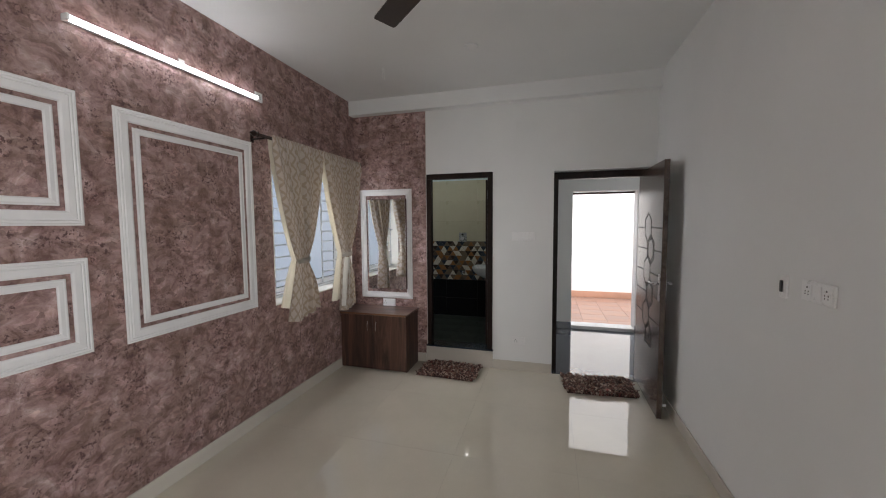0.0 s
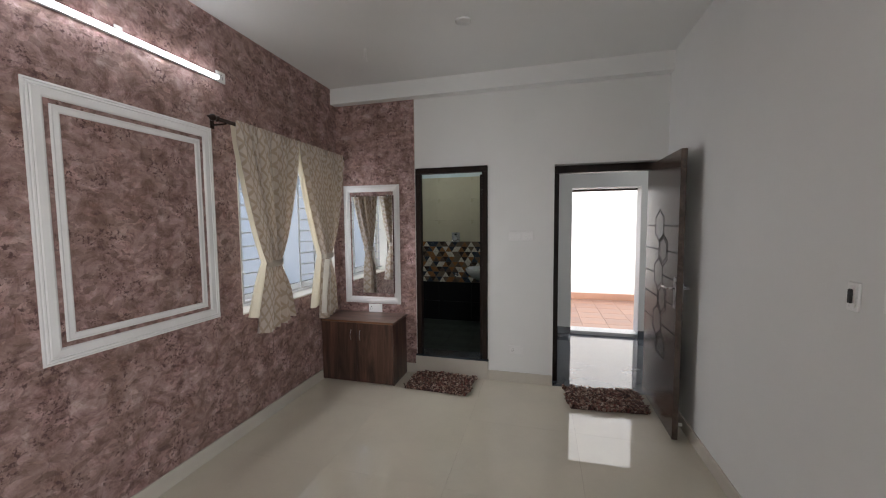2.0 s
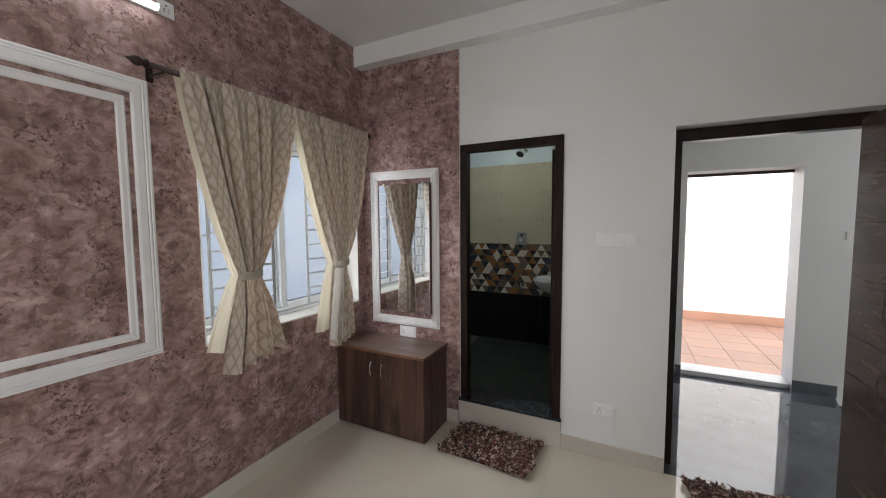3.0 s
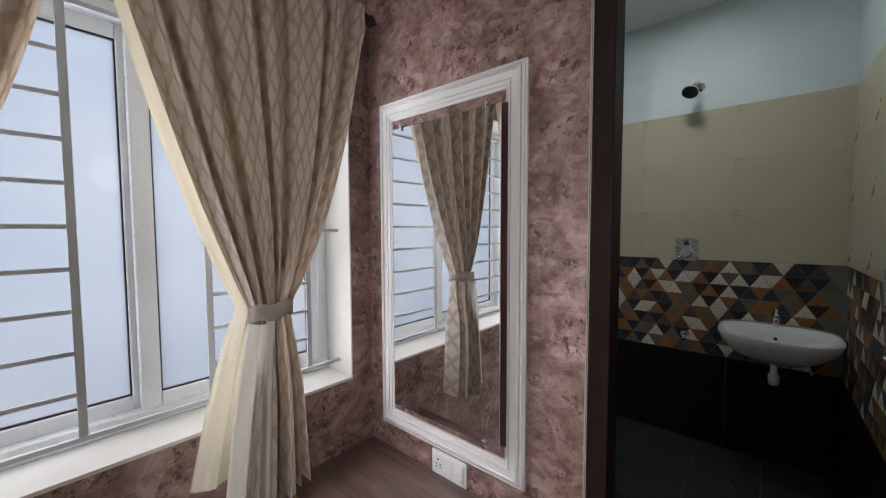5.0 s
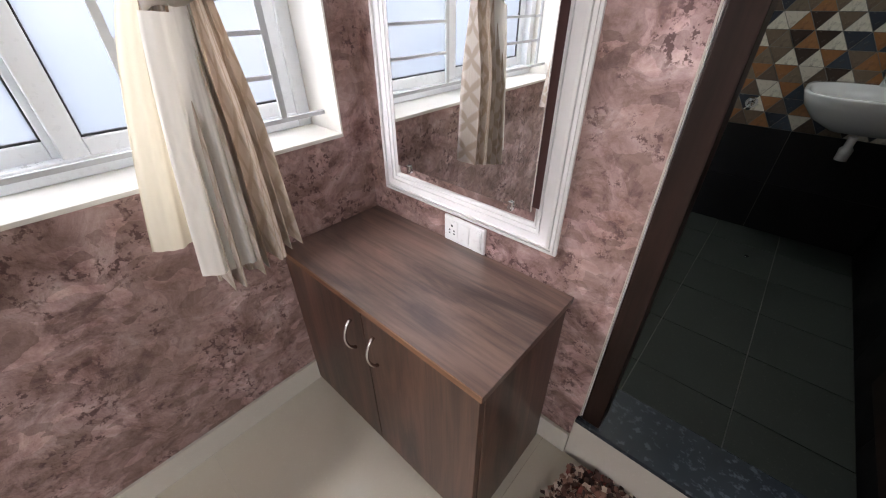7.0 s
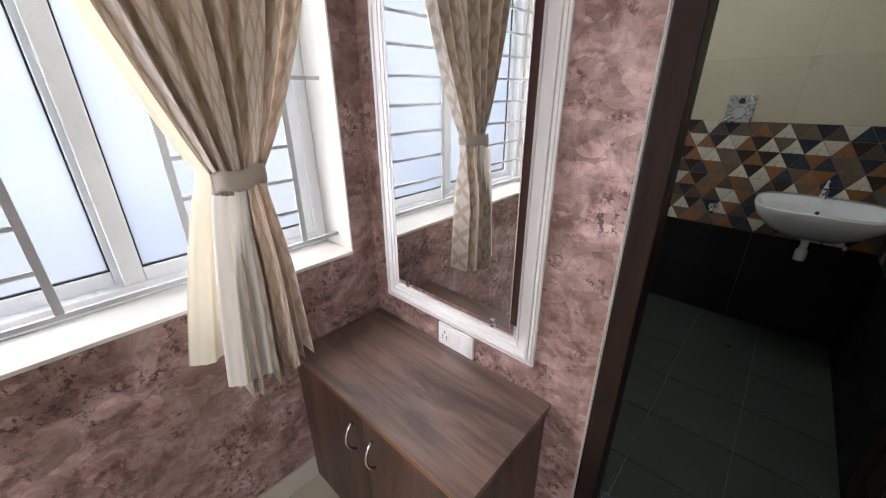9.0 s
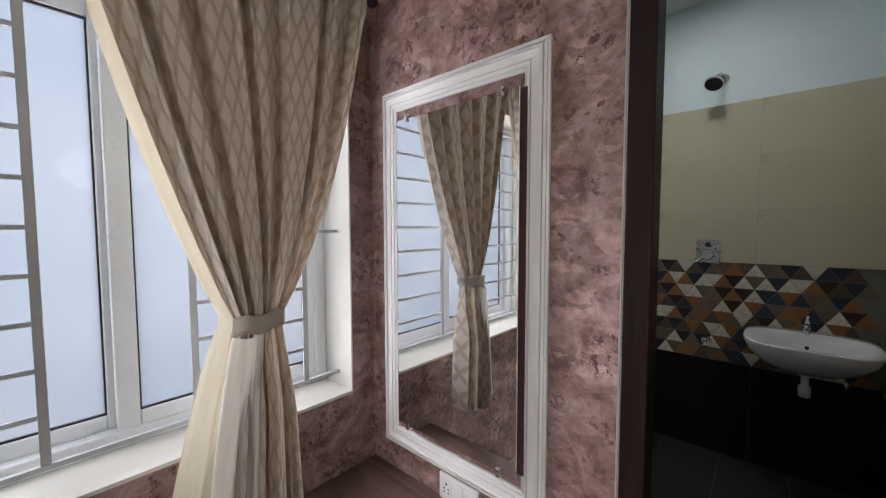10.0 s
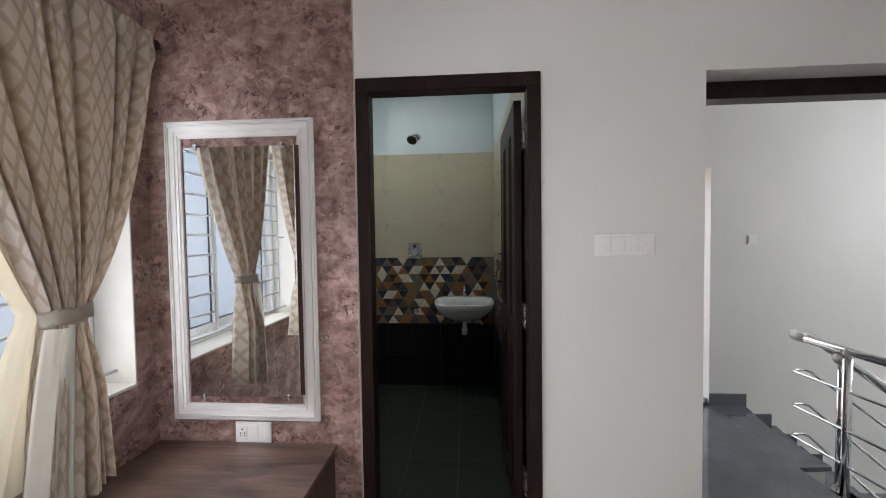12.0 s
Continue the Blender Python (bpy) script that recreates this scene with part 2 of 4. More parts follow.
BATHFLOOR = stone("charcoal_floor_tile", (0.036, 0.043, 0.037), (0.065, 0.075, 0.065), 0.5, 0.25, 0.62, 90, spec=0.3)
BATHBLACK = stone("black_wall_tile", (0.006, 0.006, 0.007), (0.015, 0.015, 0.016), 0.45, 0.3, 0.65, 60, spec=0.15)
CREAM = stone("cream_wall_tile", (0.50, 0.46, 0.34), (0.54, 0.5, 0.38), 0.3, 0.06, 0.6, 60)
BATHGROUT = plain("grey_grout", (0.16, 0.155, 0.14), 0.8)
TRI = triangle_tile("pale_printed_triangle", [(0.0, (0.64, 0.60, 0.51)), (0.32, (0.10, 0.07, 0.05)), (0.50, (0.28, 0.13, 0.05)), (0.70, (0.17, 0.13, 0.09)), (0.84, (0.03, 0.045, 0.065))])
TRI2 = triangle_tile("dark_printed_triangle", [(0.0, (0.022, 0.030, 0.045)), (0.26, (0.26, 0.115, 0.04)), (0.46, (0.035, 0.02, 0.014)), (0.70, (0.15, 0.11, 0.075)), (0.94, (0.58, 0.53, 0.45))])
BATHWHITE = plain("pale_blue_white_paint", (0.60, 0.68, 0.70), 0.6, vary=0.04)
CERAMIC = plain("white_ceramic", (0.78, 0.79, 0.80), 0.1, vary=0.01, coat=0.3)
CLOTH = curtain_cloth("trellis_curtain_cloth")
LINING = thin_cloth("cream_lining_cloth", (0.72, 0.675, 0.56), (0.62, 0.55, 0.40), 0.14)
HEMLIN = thin_cloth("white_lining_cloth", (0.84, 0.82, 0.77), (0.7, 0.64, 0.52), 0.2)
TIE = thin_cloth("tie_band_cloth", (0.62, 0.57, 0.50), (0.5, 0.4, 0.28), 0.1)
PANE = frosted("frosted_glass")
MIRROR = plain("mirror_silver", (0.86, 0.87, 0.87), 0.015, 1.0, vary=0.0, bumpy=0.0)
TUBE = glow("lit_led_tube", (0.95, 0.97, 1.0), 8.0)
MAROON = plain("dark_maroon_board", (0.10, 0.045, 0.042), 0.6)
RAG = rag("shaggy_rag")
RUGBASE = plain("rug_backing", (0.07, 0.04, 0.035), 0.9, vary=0.3, scale=30)
TERRA = stone("terracotta_tile", (0.55, 0.31, 0.21), (0.6, 0.36, 0.26), 0.45, 0.14, 0.6, 40, 0.15)
OUTWALL = plain("white_exterior_paint", (0.80, 0.80, 0.78), 0.7, vary=0.05, scale=1)
WRAP = plain("plastic_wrap", (0.7, 0.7, 0.7), 0.25, vary=0.1, scale=30)
FANBROWN = plain("brown_fan_enamel", (0.028, 0.018, 0.014), 0.35)
EARTH = plain("dry_ground", (0.22, 0.19, 0.14), 0.9, vary=0.3, scale=0.3)


# ---- building helpers ----
ROOT = {}


def box(bm, x0, x1, y0, y1, z0, z1, bevel=0.0, m=None):
    v = [bm.verts.new(p) for p in ((x0, y0, z0), (x1, y0, z0), (x1, y1, z0), (x0, y1, z0), (x0, y0, z1), (x1, y0, z1), (x1, y1, z1), (x0, y1, z1))]
    f = [bm.faces.new([v[i] for i in q]) for q in ((3, 2, 1, 0), (4, 5, 6, 7), (0, 1, 5, 4), (1, 2, 6, 5), (2, 3, 7, 6), (3, 0, 4, 7))]
    if bevel:
        es = {e for q in f for e in q.edges}
        r = bmesh.ops.bevel(bm, geom=list(es), offset=bevel, segments=2, profile=0.5, affect="EDGES")
        v = list({w for q in r["faces"] for w in q.verts} | {w for w in v if w.is_valid})
    if m is not None:
        bmesh.ops.transform(bm, matrix=m, verts=v)
    return v


def tube(bm, pts, radius, sides=10, cap=True):
    """A round bar through the points; radius may be one for each point."""
    pts = [Vector(p) for p in pts]
    rad = radius if isinstance(radius, (list, tuple)) else [radius] * len(pts)
    rings = []
    side = None
    for i, p in enumerate(pts):
        d = (pts[min(i + 1, len(pts) - 1)] - pts[max(i - 1, 0)]).normalized()
        if side is None:
            side = d.orthogonal().normalized()
        side = (side - d * side.dot(d)).normalized()
        up = d.cross(side)
        rings.append([bm.verts.new(p + rad[i] * (math.cos(a) * side + math.sin(a) * up)) for a in [2 * math.pi * k / sides for k in range(sides)]])
    for a, b in zip(rings, rings[1:]):
        for k in range(sides):
            f = bm.faces.new((a[k], a[(k + 1) % sides], b[(k + 1) % sides], b[k]))
            f.smooth = True
    if cap:
        bm.faces.new(list(reversed(rings[0])))
        bm.faces.new(rings[-1])


def mesh_of(name, bm, material):
    bmesh.ops.recalc_face_normals(bm, faces=bm.faces)
    me = bpy.data.meshes.new(name)
    bm.to_mesh(me)
    bm.free()
    me.materials.append(material)
    return me


def thing(name, at, label, category, group="", kind=""):
    ob = new(name)
    ob.location = at
    ob.empty_display_size = 0.1
    ROOT[ob] = Vector(at)
    return tagged(ob, label, category, group, kind)


def part(name, bm, material, parent, label=""):
    """One mesh under a thing or a part, built in world places."""
    at = ROOT[parent]
    bmesh.ops.translate(bm, verts=bm.verts, vec=-at)
    ob = new(name, mesh_of(name, bm, material))
    ob.parent = parent
    ROOT[ob] = at
    return tagged(ob, label)


def boxpart(name, dims, material, parent, bevel=0.0, label=""):
    bm = bmesh.new()
    box(bm, *dims, bevel)
    return part(name, bm, material, parent, label)


def setting(name, bm, material, label, category):
    ob = new(name, mesh_of(name, bm, material))
    ROOT[ob] = Vector((0, 0, 0))
    return tagged(ob, label, category, kind="structure")


def cells(lo, hi, holes, axis):
    cuts = sorted({lo, hi, *[h[axis] for h in holes], *[h[axis + 1] for h in holes]})
    return [(a, b) for a, b in zip(cuts, cuts[1:]) if a >= lo and b <= hi]


def wall(name, axis, near, far, lo, hi, z0, z1, material, label, holes=()):
    """A wall across x (axis 'x': it runs along y) or across y, from near to far in depth, with holes (lo, hi, z0, z1) right through."""
    bm = bmesh.new()
    for a, b in cells(lo, hi, holes, 0):
        for c, d in cells(z0, z1, holes, 2):
            if any(h[0] <= a and b <= h[1] and h[2] <= c and d <= h[3] for h in holes):
                continue
            if axis == "x":
                box(bm, near, far, a, b, c, d)
            else:
                box(bm, a, b, near, far, c, d)
    bmesh.ops.remove_doubles(bm, verts=bm.verts, dist=1e-5)
    return setting(name, bm, material, label, "wall")


def pieces(name, parent, material, spots, size, bevel=0.0):
    """Alike slabs on one mesh; spots are centres, size the full lengths."""
    bm = bmesh.new()
    sx, sy, sz = (s / 2 for s in size)
    box(bm, -sx, sx, -sy, sy, -sz, sz, bevel)
    me = mesh_of(name, bm, material)
    for s in spots:
        ob = new(name, me)
        ob.parent = parent
        ob.location = s


# ---- shell of the bedroom ----
XW, XE, YN, YS, ZC = -2.0, 1.19, 4.0, -1.6, 2.97
WIN = (2.62, 3.895, 0.90, 2.14)
BD = (-1.11, -0.368, 0.19, 2.128)
MD = (0.254, 1.188, 0.0, 2.105)

wall("wall_west", "x", XW - 0.24, XW, YS, YN, 0, ZC, PINK, "rose-mauve textured plaster wall with dark stains", [WIN])
wall("wall_north_1", "y", YN, YN + 0.066, XW - 0.24, -0.25, 0, ZC, WHITE, "plain off-white painted wall with bathroom doorway", [BD])
wall("wall_north_2", "y", YN, YN + 0.2, -0.25, 1.43, 0, ZC, WHITE, "plain off-white painted wall with bedroom doorway", [MD])
# the hole is unseen, added to hold the east fill lamp
wall("wall_east", "x", XE, XE + 0.2, YS, YN, 0, ZC, WHITE, "plain off-white painted bedroom wall with an unseen opening added for light", [(-1.5, -0.3, 0.75, 2.25)])
wall("wall_south", "y", YS - 0.2, YS, XW - 0.24, XE + 0.2, 0, ZC, WHITE, "plain off-white painted wall", [])
bm = bmesh.new()
box(bm, XW - 0.24, 5.0, YS - 0.2, 6.3, ZC, ZC + 0.15)
setting("ceiling", bm, CEIL, "white painted flat ceiling", "ceiling")
bm = bmesh.new()
box(bm, XW, XE, 3.9, YN, 2.815, ZC)
setting("beam", bm, CEIL, "white painted concrete beam under the ceiling", "beam")
bm = bmesh.new()
box(bm, XW, -1.116, YN - 0.006, YN, 0.0, 2.815)
setting("wall_north_stucco", bm, PINK, "rose-mauve stucco strip behind the mirror", "wall")
bm = bmesh.new()
box(bm, -1.116, -1.1125, YN - 0.005, YN, 0.1, 2.815)
setting("trim_stucco_edge", bm, SKIRT, "thin cream edge strip beside the stucco", "trim")
bm = bmesh.new()
box(bm, XW - 0.24, XE + 0.2, YS - 0.2, YN, -0.2, -0.009)
floor_room = setting("floor", bm, GROUT, "glossy cream vitrified tile floor", "floor")

# skirting tiles along the walls
bm = bmesh.new()
box(bm, XW, XW + 0.012, YS, 3.99, 0, 0.1, 0.002)
setting("baseboard_west", bm, SKIRT, "cream tile skirting", "baseboard")
bm = bmesh.new()
box(bm, XE - 0.012, XE, YS, YN, 0, 0.1, 0.002)
setting("baseboard_east", bm, SKIRT, "cream tile skirting", "baseboard")
bm = bmesh.new()
box(bm, XW + 0.013, -1.125, YN - 0.018, YN - 0.006, 0, 0.1, 0.002)
box(bm, -0.362, MD[0] - 0.002, YN - 0.012, YN, 0, 0.1, 0.002)
setting("baseboard_north", bm, SKIRT, "cream tile skirting", "baseboard")
bm = bmesh.new()
box(bm, -1.124, -0.363, YN - 0.014, YN, 0, 0.187, 0.003)
setting("trim_threshold_riser", bm, SKIRT, "cream tile riser below the bathroom doorway", "trim")
bm = bmesh.new()
box(bm, BD[0] - 0.01, BD[1] + 0.01, YN - 0.022, YN + 0.17, 0.188, 0.206, 0.003)
setting("trim_threshold", bm, stone("mottled_dark_granite", (0.022, 0.028, 0.036), (0.07, 0.09, 0.11), 0.22, 0.3, 0.56, 45, spec=0.4), "dark granite bathroom threshold slab", "threshold")

# ---- window ----
def window_unit():
    y0, y1, z0, z1 = WIN
    w = thing("window_1", (-2.1, (y0 + y1) / 2, z0), "white sliding window with frosted panes and inner bar grille", "window", kind="structure")
    xo, xi = -2.24, -2.0
    bm = bmesh.new()
    box(bm, xo, xi + 0.004, y0, y1, z0, z0 + 0.012, 0.002)
    part("window_sill", bm, SILL, w, "cream painted sill")
    for nm, d in (("reveal", (xo, xi + 0.003, y1 - 0.006, y1, z0 + 0.012, z1)), ("reveal", (xo, xi + 0.003, y0, y0 + 0.006, z0 + 0.012, z1)), ("reveal", (xo, xi + 0.003, y0 + 0.006, y1 - 0.006, z1 - 0.006, z1))):
        boxpart(nm, d, SILL, w)
    ya, yb, za, zb = y0 + 0.006, y1 - 0.006, z0 + 0.012, z1 - 0.006
    f = 0.045
    bm = bmesh.new()
    box(bm, -2.235, -2.165, ya, ya + f, za, zb, 0.004)
    box(bm, -2.235, -2.165, yb - f, yb, za, zb, 0.004)
    box(bm, -2.235, -2.165, ya + f, yb - f, za, za + f, 0.004)
    box(bm, -2.235, -2.165, ya + f, yb - f, zb - f, zb, 0.004)
    fr = part("window_frame", bm, UPVC, w)
    ym = 3.285
    for n, (a, b, xc) in enumerate(((ya + f - 0.01, ym + 0.012, -2.216), (ym - 0.022, yb - f + 0.01, -2.186))):
        s = 0.05
        bm = bmesh.new()
        c, d = za + f - 0.01, zb - f + 0.01
        box(bm, xc - 0.014, xc + 0.014, a, a + s, c, d, 0.004)
        box(bm, xc - 0.014, xc + 0.014, b - s, b, c, d, 0.004)
        box(bm, xc - 0.014, xc + 0.014, a + s, b - s, c, c + s, 0.004)
        box(bm, xc - 0.014, xc + 0.014, a + s, b - s, d - s, d, 0.004)
        sash = part("sash", bm, UPVC, w)
        bm = bmesh.new()
        for q in ((a + s, a + s + 0.004, c + s, d - s), (b - s - 0.004, b - s, c + s, d - s), (a + s, b - s, c + s, c + s + 0.005), (a + s, b - s, d - s - 0.005, d - s)):
            box(bm, xc - 0.002, xc + 0.008, q[0], q[1], q[2], q[3])
        part("gasket", bm, RUBBER, sash, "black rubber glazing gasket")
        bm = bmesh.new()
        box(bm, xc - 0.003, xc + 0.001, a + s, b - s, c + s, d - s)
        pane = part("pane", bm, PANE, sash, "frosted bluish glass pane")
        pane.visible_shadow = False
    # grille of flat bars
    xg, t = -2.08, 0.005
    z_lo, z_hi = 0.965, 2.06
    for y in (2.715, 3.128, 3.425, 3.757):
        boxpart("grille_upright", (xg - 0.004, xg + 0.004, y - 0.009, y + 0.009, z_lo, z_hi), GRILLE, w, 0.001)
    for z in (z_lo, z_hi):
        boxpart("grille_rail", (xg - 0.0065, xg + 0.0065, y0 + 0.006, y1 - 0.006, z - 0.006, z + 0.006), GRILLE, w, 0.001)
    k = 0
    z = z_lo + 0.118
    while z < z_hi - 0.05:
        for a, b in ((2.715, 3.128), (3.425, 3.757)):
            boxpart("grille_bar", (xg - 0.003, xg + 0.003, a + 0.009, b - 0.009, z - 0.0055, z + 0.0055), GRILLE, w)
        z += 0.1065
    for a, b in ((y0 + 0.006, 2.706), (3.766, y1 - 0.006)):
        boxpart("grille_tie", (xg - 0.003, xg + 0.003, a, b, 1.489, 1.5), GRILLE, w)


window_unit()

# ---- wall frames ----
def moulding(bm, axis, at, a0, a1, z0, z1, steps, side=None):
    """A mitred rectangular frame: steps are (inset, height) of the profile from the outside in. axis 'x': on a wall facing +x; 'y': facing -y."""
    loops = []
    for inset, h in steps:
        ring = []
        for a, z in ((a0 + inset, z0 + inset), (a1 - inset, z0 + inset), (a1 - inset, z1 - inset), (a0 + inset, z1 - inset)):
            ring.append(bm.verts.new((at + h, a, z) if axis == "x" else (a, at - h, z)))
        loops.append(ring)
    for p, q in zip(loops, loops[1:]):
        for k in range(4):
            if side in (None, k):
                bm.faces.new((p[k], p[(k + 1) % 4], q[(k + 1) % 4], q[k]))
    bmesh.ops.delete(bm, geom=[v for v in bm.verts if not v.link_faces], context="VERTS")


PROFILE = [(0, 0), (0, 0.008), (0.006, 0.010), (0.0065, 0.014), (0.012, 0.015), (0.0125, 0.009), (0.017, 0.009), (0.0175, 0.017), (0.024, 0.020), (0.0245, 0.014), (0.046, 0.016), (0.0465, 0.010), (0.051, 0.010), (0.0515, 0.015), (0.059, 0.013), (0.0595, 0.008), (0.064, 0.008), (0.0645, 0.011), (0.070, 0.008), (0.070, 0)]
PANEL = [(0, 0), (0, 0.006), (0.005, 0.008), (0.010, 0.008), (0.013, 0.005), (0.017, 0.009), (0.023, 0.010), (0.027, 0.006), (0.032, 0.010), (0.060, 0.012), (0.066, 0.010), (0.070, 0.006), (0.070, 0)]
INNER = [(0, 0), (0, 0.005), (0.006, 0.008), (0.012, 0.006), (0.030, 0.009), (0.036, 0.006), (0.036, 0)]


def panel_frame(y0, y1, z0, z1, label):
    t = thing("panel_frame", (XW, (y0 + y1) / 2, z0), label, "wall moulding", "white frames on the stucco wall")
    g = 0.070 + 0.022
    for k in range(4):
        bm = bmesh.new()
        moulding(bm, "x", XW, y0, y1, z0, z1, PANEL, k)
        part("outer_moulding", bm, TRIM, t)
        bm = bmesh.new()
        moulding(bm, "x", XW, y0 + g, y1 - g, z0 + g, z1 - g, INNER, k)
        part("inner_moulding", bm, TRIM, t)


panel_frame(1.475, 2.418, 0.938, 2.215, "large white double moulding frame on stucco wall")
panel_frame(0.62, 1.318, 1.588, 2.235, "small white double moulding frame, upper one")
panel_frame(0.62, 1.318, 0.952, 1.428, "small white double moulding frame, lower one")

# ---- mirror ----
def wall_mirror():
    t = thing("mirror_frame", (-1.6, 3.994, 0.72), "white stepped moulding frame on rose stucco wall", "mirror frame")
    for k in range(4):
        bm = bmesh.new()
        moulding(bm, "y", 3.994, -1.922, -1.284, 0.72, 1.976, PROFILE, k)
        part("moulding", bm, TRIM, t)
    t = thing("wall_mirror", (-1.607, 3.98, 0.82), "frameless rectangular mirror held by chrome clips", "mirror")
    x0, x1, z0, z1 = -1.814, -1.350, 0.836, 1.860
    boxpart("mirror_backing", (x0 - 0.004, x1 + 0.006, 3.982, 3.993, z0 - 0.002, z1 + 0.006), MAROON, t, 0.001, "dark maroon backing board")
    boxpart("mirror_glass", (x0, x1, 3.953, 3.958, z0, z1), MIRROR, t, 0.0015)
    for x in (x0 + 0.05, x1 - 0.055):
        for z, s in ((z0, -1), (z1, 1)):
            bm = bmesh.new()
            tube(bm, [(x, 3.982, z + s * 0.007), (x, 3.949, z + s * 0.007), (x, 3.946, z + s * 0.007)], [0.0075, 0.0075, 0.005], 12)
            box(bm, x - 0.007, x + 0.007, 3.947, 3.9525, z - 0.012, z + 0.012, 0.002)
            part("clip", bm, CHROME, t, "chrome mirror clip")


wall_mirror()

# ---- electrical ----
def socket_plate(axis, at, a0, a1, z0, z1, label, layout, at_sign=-1, name="wall_socket"):
    """A modular plate; layout lists modules 'socket', 'switch' or 'blank' from a0 to a1."""
    def d(p, q, h0, h1):
        lo, hi = sorted((at + at_sign * h0, at + at_sign * h1))
        return (p[0], p[1], lo, hi, q[0], q[1]) if axis == "y" else (lo, hi, p[0], p[1], q[0], q[1])
    mid = ((a0 + a1) / 2, at) if axis == "y" else (at, (a0 + a1) / 2)
    t = thing(name, (*mid, z0), label, "switch plate" if "switch" in label else "socket")
    boxpart("plate", d((a0, a1), (z0, z1), 0, 0.009), PLATE, t, 0.003)
    w = (a1 - a0 - 0.02) / len(layout)
    for i, kind in enumerate(layout):
        p = (a0 + 0.01 + i * w + 0.0015, a0 + 0.01 + (i + 1) * w - 0.0015)
        m = boxpart("module", d(p, (z0 + 0.012, z1 - 0.012), 0.009, 0.0115), PLATE, t, 0.001)
        if kind == "socket":
            c, zc = (p[0] + p[1]) / 2, (z0 + z1) / 2
            for da, dz, r in ((0, 0.014, 0.0035), (-0.009, -0.002, 0.0028), (0.009, -0.002, 0.0028), (-0.009, -0.013, 0.0025), (0.009, -0.013, 0.0025)):
                boxpart("socket_hole", d((c + da - r, c + da + r), (zc + dz - r, zc + dz + r), 0.0112, 0.0119), BLACK, m)
        elif kind == "switch":
            boxpart("rocker", d((p[0] + 0.004, p[1] - 0.004), (z0 + 0.018, z1 - 0.018), 0.0115, 0.0128), PLATE, m, 0.0005)


socket_plate("y", 3.994, -1.653, -1.498, 0.625, 0.712, "white switched socket below the mirror", ["socket", "blank", "switch"])
socket_plate("y", YN, -0.165, 0.068, 1.398, 1.488, "white switch plate beside the bathroom door", ["switch"] * 4, name="switch_plate")
socket_plate("y", YN, -0.158, -0.022, 0.285, 0.365, "small white socket low on the wall", ["socket", "switch"])
t = thing("cover_plate", (-0.03, YN, 2.515), "white painted blank cover plate high on wall", "cover plate")
boxpart("plate", (-0.125, 0.070, YN - 0.003, YN, 2.515, 2.62), WHITE, t, 0.001)
socket_plate("x", XE, 1.66, 1.84, 1.275, 1.355, "white double socket on the plain wall", ["socket", "blank", "socket"])
socket_plate("x", XE, 1.935, 1.985, 1.255, 1.355, "white bell plate with black slot", ["blank"], name="switch_plate")
boxpart("black_slot", (XE - 0.02, XE - 0.0116, 1.953, 1.968, 1.282, 1.332), BLACK, bpy.data.objects["switch_plate.001"], 0.003, "black cover")
socket_plate("x", XW, 2.478, 2.552, 2.545, 2.618, "white socket beside the lamp", ["socket"], at_sign=1)


def tube_light():
    t = thing("tube_light", (XW, 1.89, 2.56), "lit white LED batten on the stucco wall", "lamp")
    boxpart("batten", (XW, XW + 0.022, 1.285, 2.478, 2.545, 2.578), PLATE, t, 0.004)
    bm = bmesh.new()
    tube(bm, [(XW + 0.03, 1.297, 2.561), (XW + 0.03, 2.466, 2.561)], 0.013, 12)
    part("tube", bm, TUBE, t, "glowing white tube")
    for y in (1.285, 2.466):
        boxpart("end_cap", (XW + 0.016, XW + 0.045, y, y + 0.012, 2.545, 2.577), PLATE, t, 0.003)


tube_light()
boxpart("lead", (XW, XW + 0.008, 1.86, 1.90, 2.582, 2.61), PLATE, bpy.data.objects["tube_light"], 0.002)

# ---- curtains ----
ROD_Z, ROD_X = 2.255, -1.885


def curtain_rod():
    t = thing("curtain_rod", (ROD_X, 3.1, ROD_Z), "dark bronze curtain rod with pointed finials", "curtain rod")
    bm = bmesh.new()
    tube(bm, [(ROD_X, 2.37, ROD_Z), (ROD_X, 3.885, ROD_Z)], 0.0125, 12)
    part("rod", bm, BRONZE, t)
    for y, s in ((2.375, -1), (3.88, 1)):
        bm = bmesh.new()
        L = 1.0 if s < 0 else 0.75
        prof = [(0, 0.013), (0.008, 0.02), (0.016, 0.02), (0.022, 0.012), (0.03, 0.018), (0.045, 0.023), (0.06, 0.018), (0.07, 0.009), (0.085, 0.004)]
        tube(bm, [(ROD_X, y + s * a * L, ROD_Z) for a, r in prof], [r for a, r in prof], 12)
        part("finial", bm, BRONZE, t)
    for y in (2.43, 3.84):
        bm = bmesh.new()
        box(bm, XW, XW + 0.006, y - 0.015, y + 0.015, ROD_Z - 0.04, ROD_Z + 0.03, 0.002)
        tube(bm, [(XW, y, ROD_Z - 0.015), (ROD_X, y, ROD_Z - 0.015), (ROD_X + 0.01, y, ROD_Z - 0.01)], 0.006, 8)
        part("bracket", bm, BRONZE, t)


curtain_rod()


def smooth(a, b, x):
    x = min(1, max(0, (x - a) / (b - a)))
    return x * x * (3 - 2 * x)


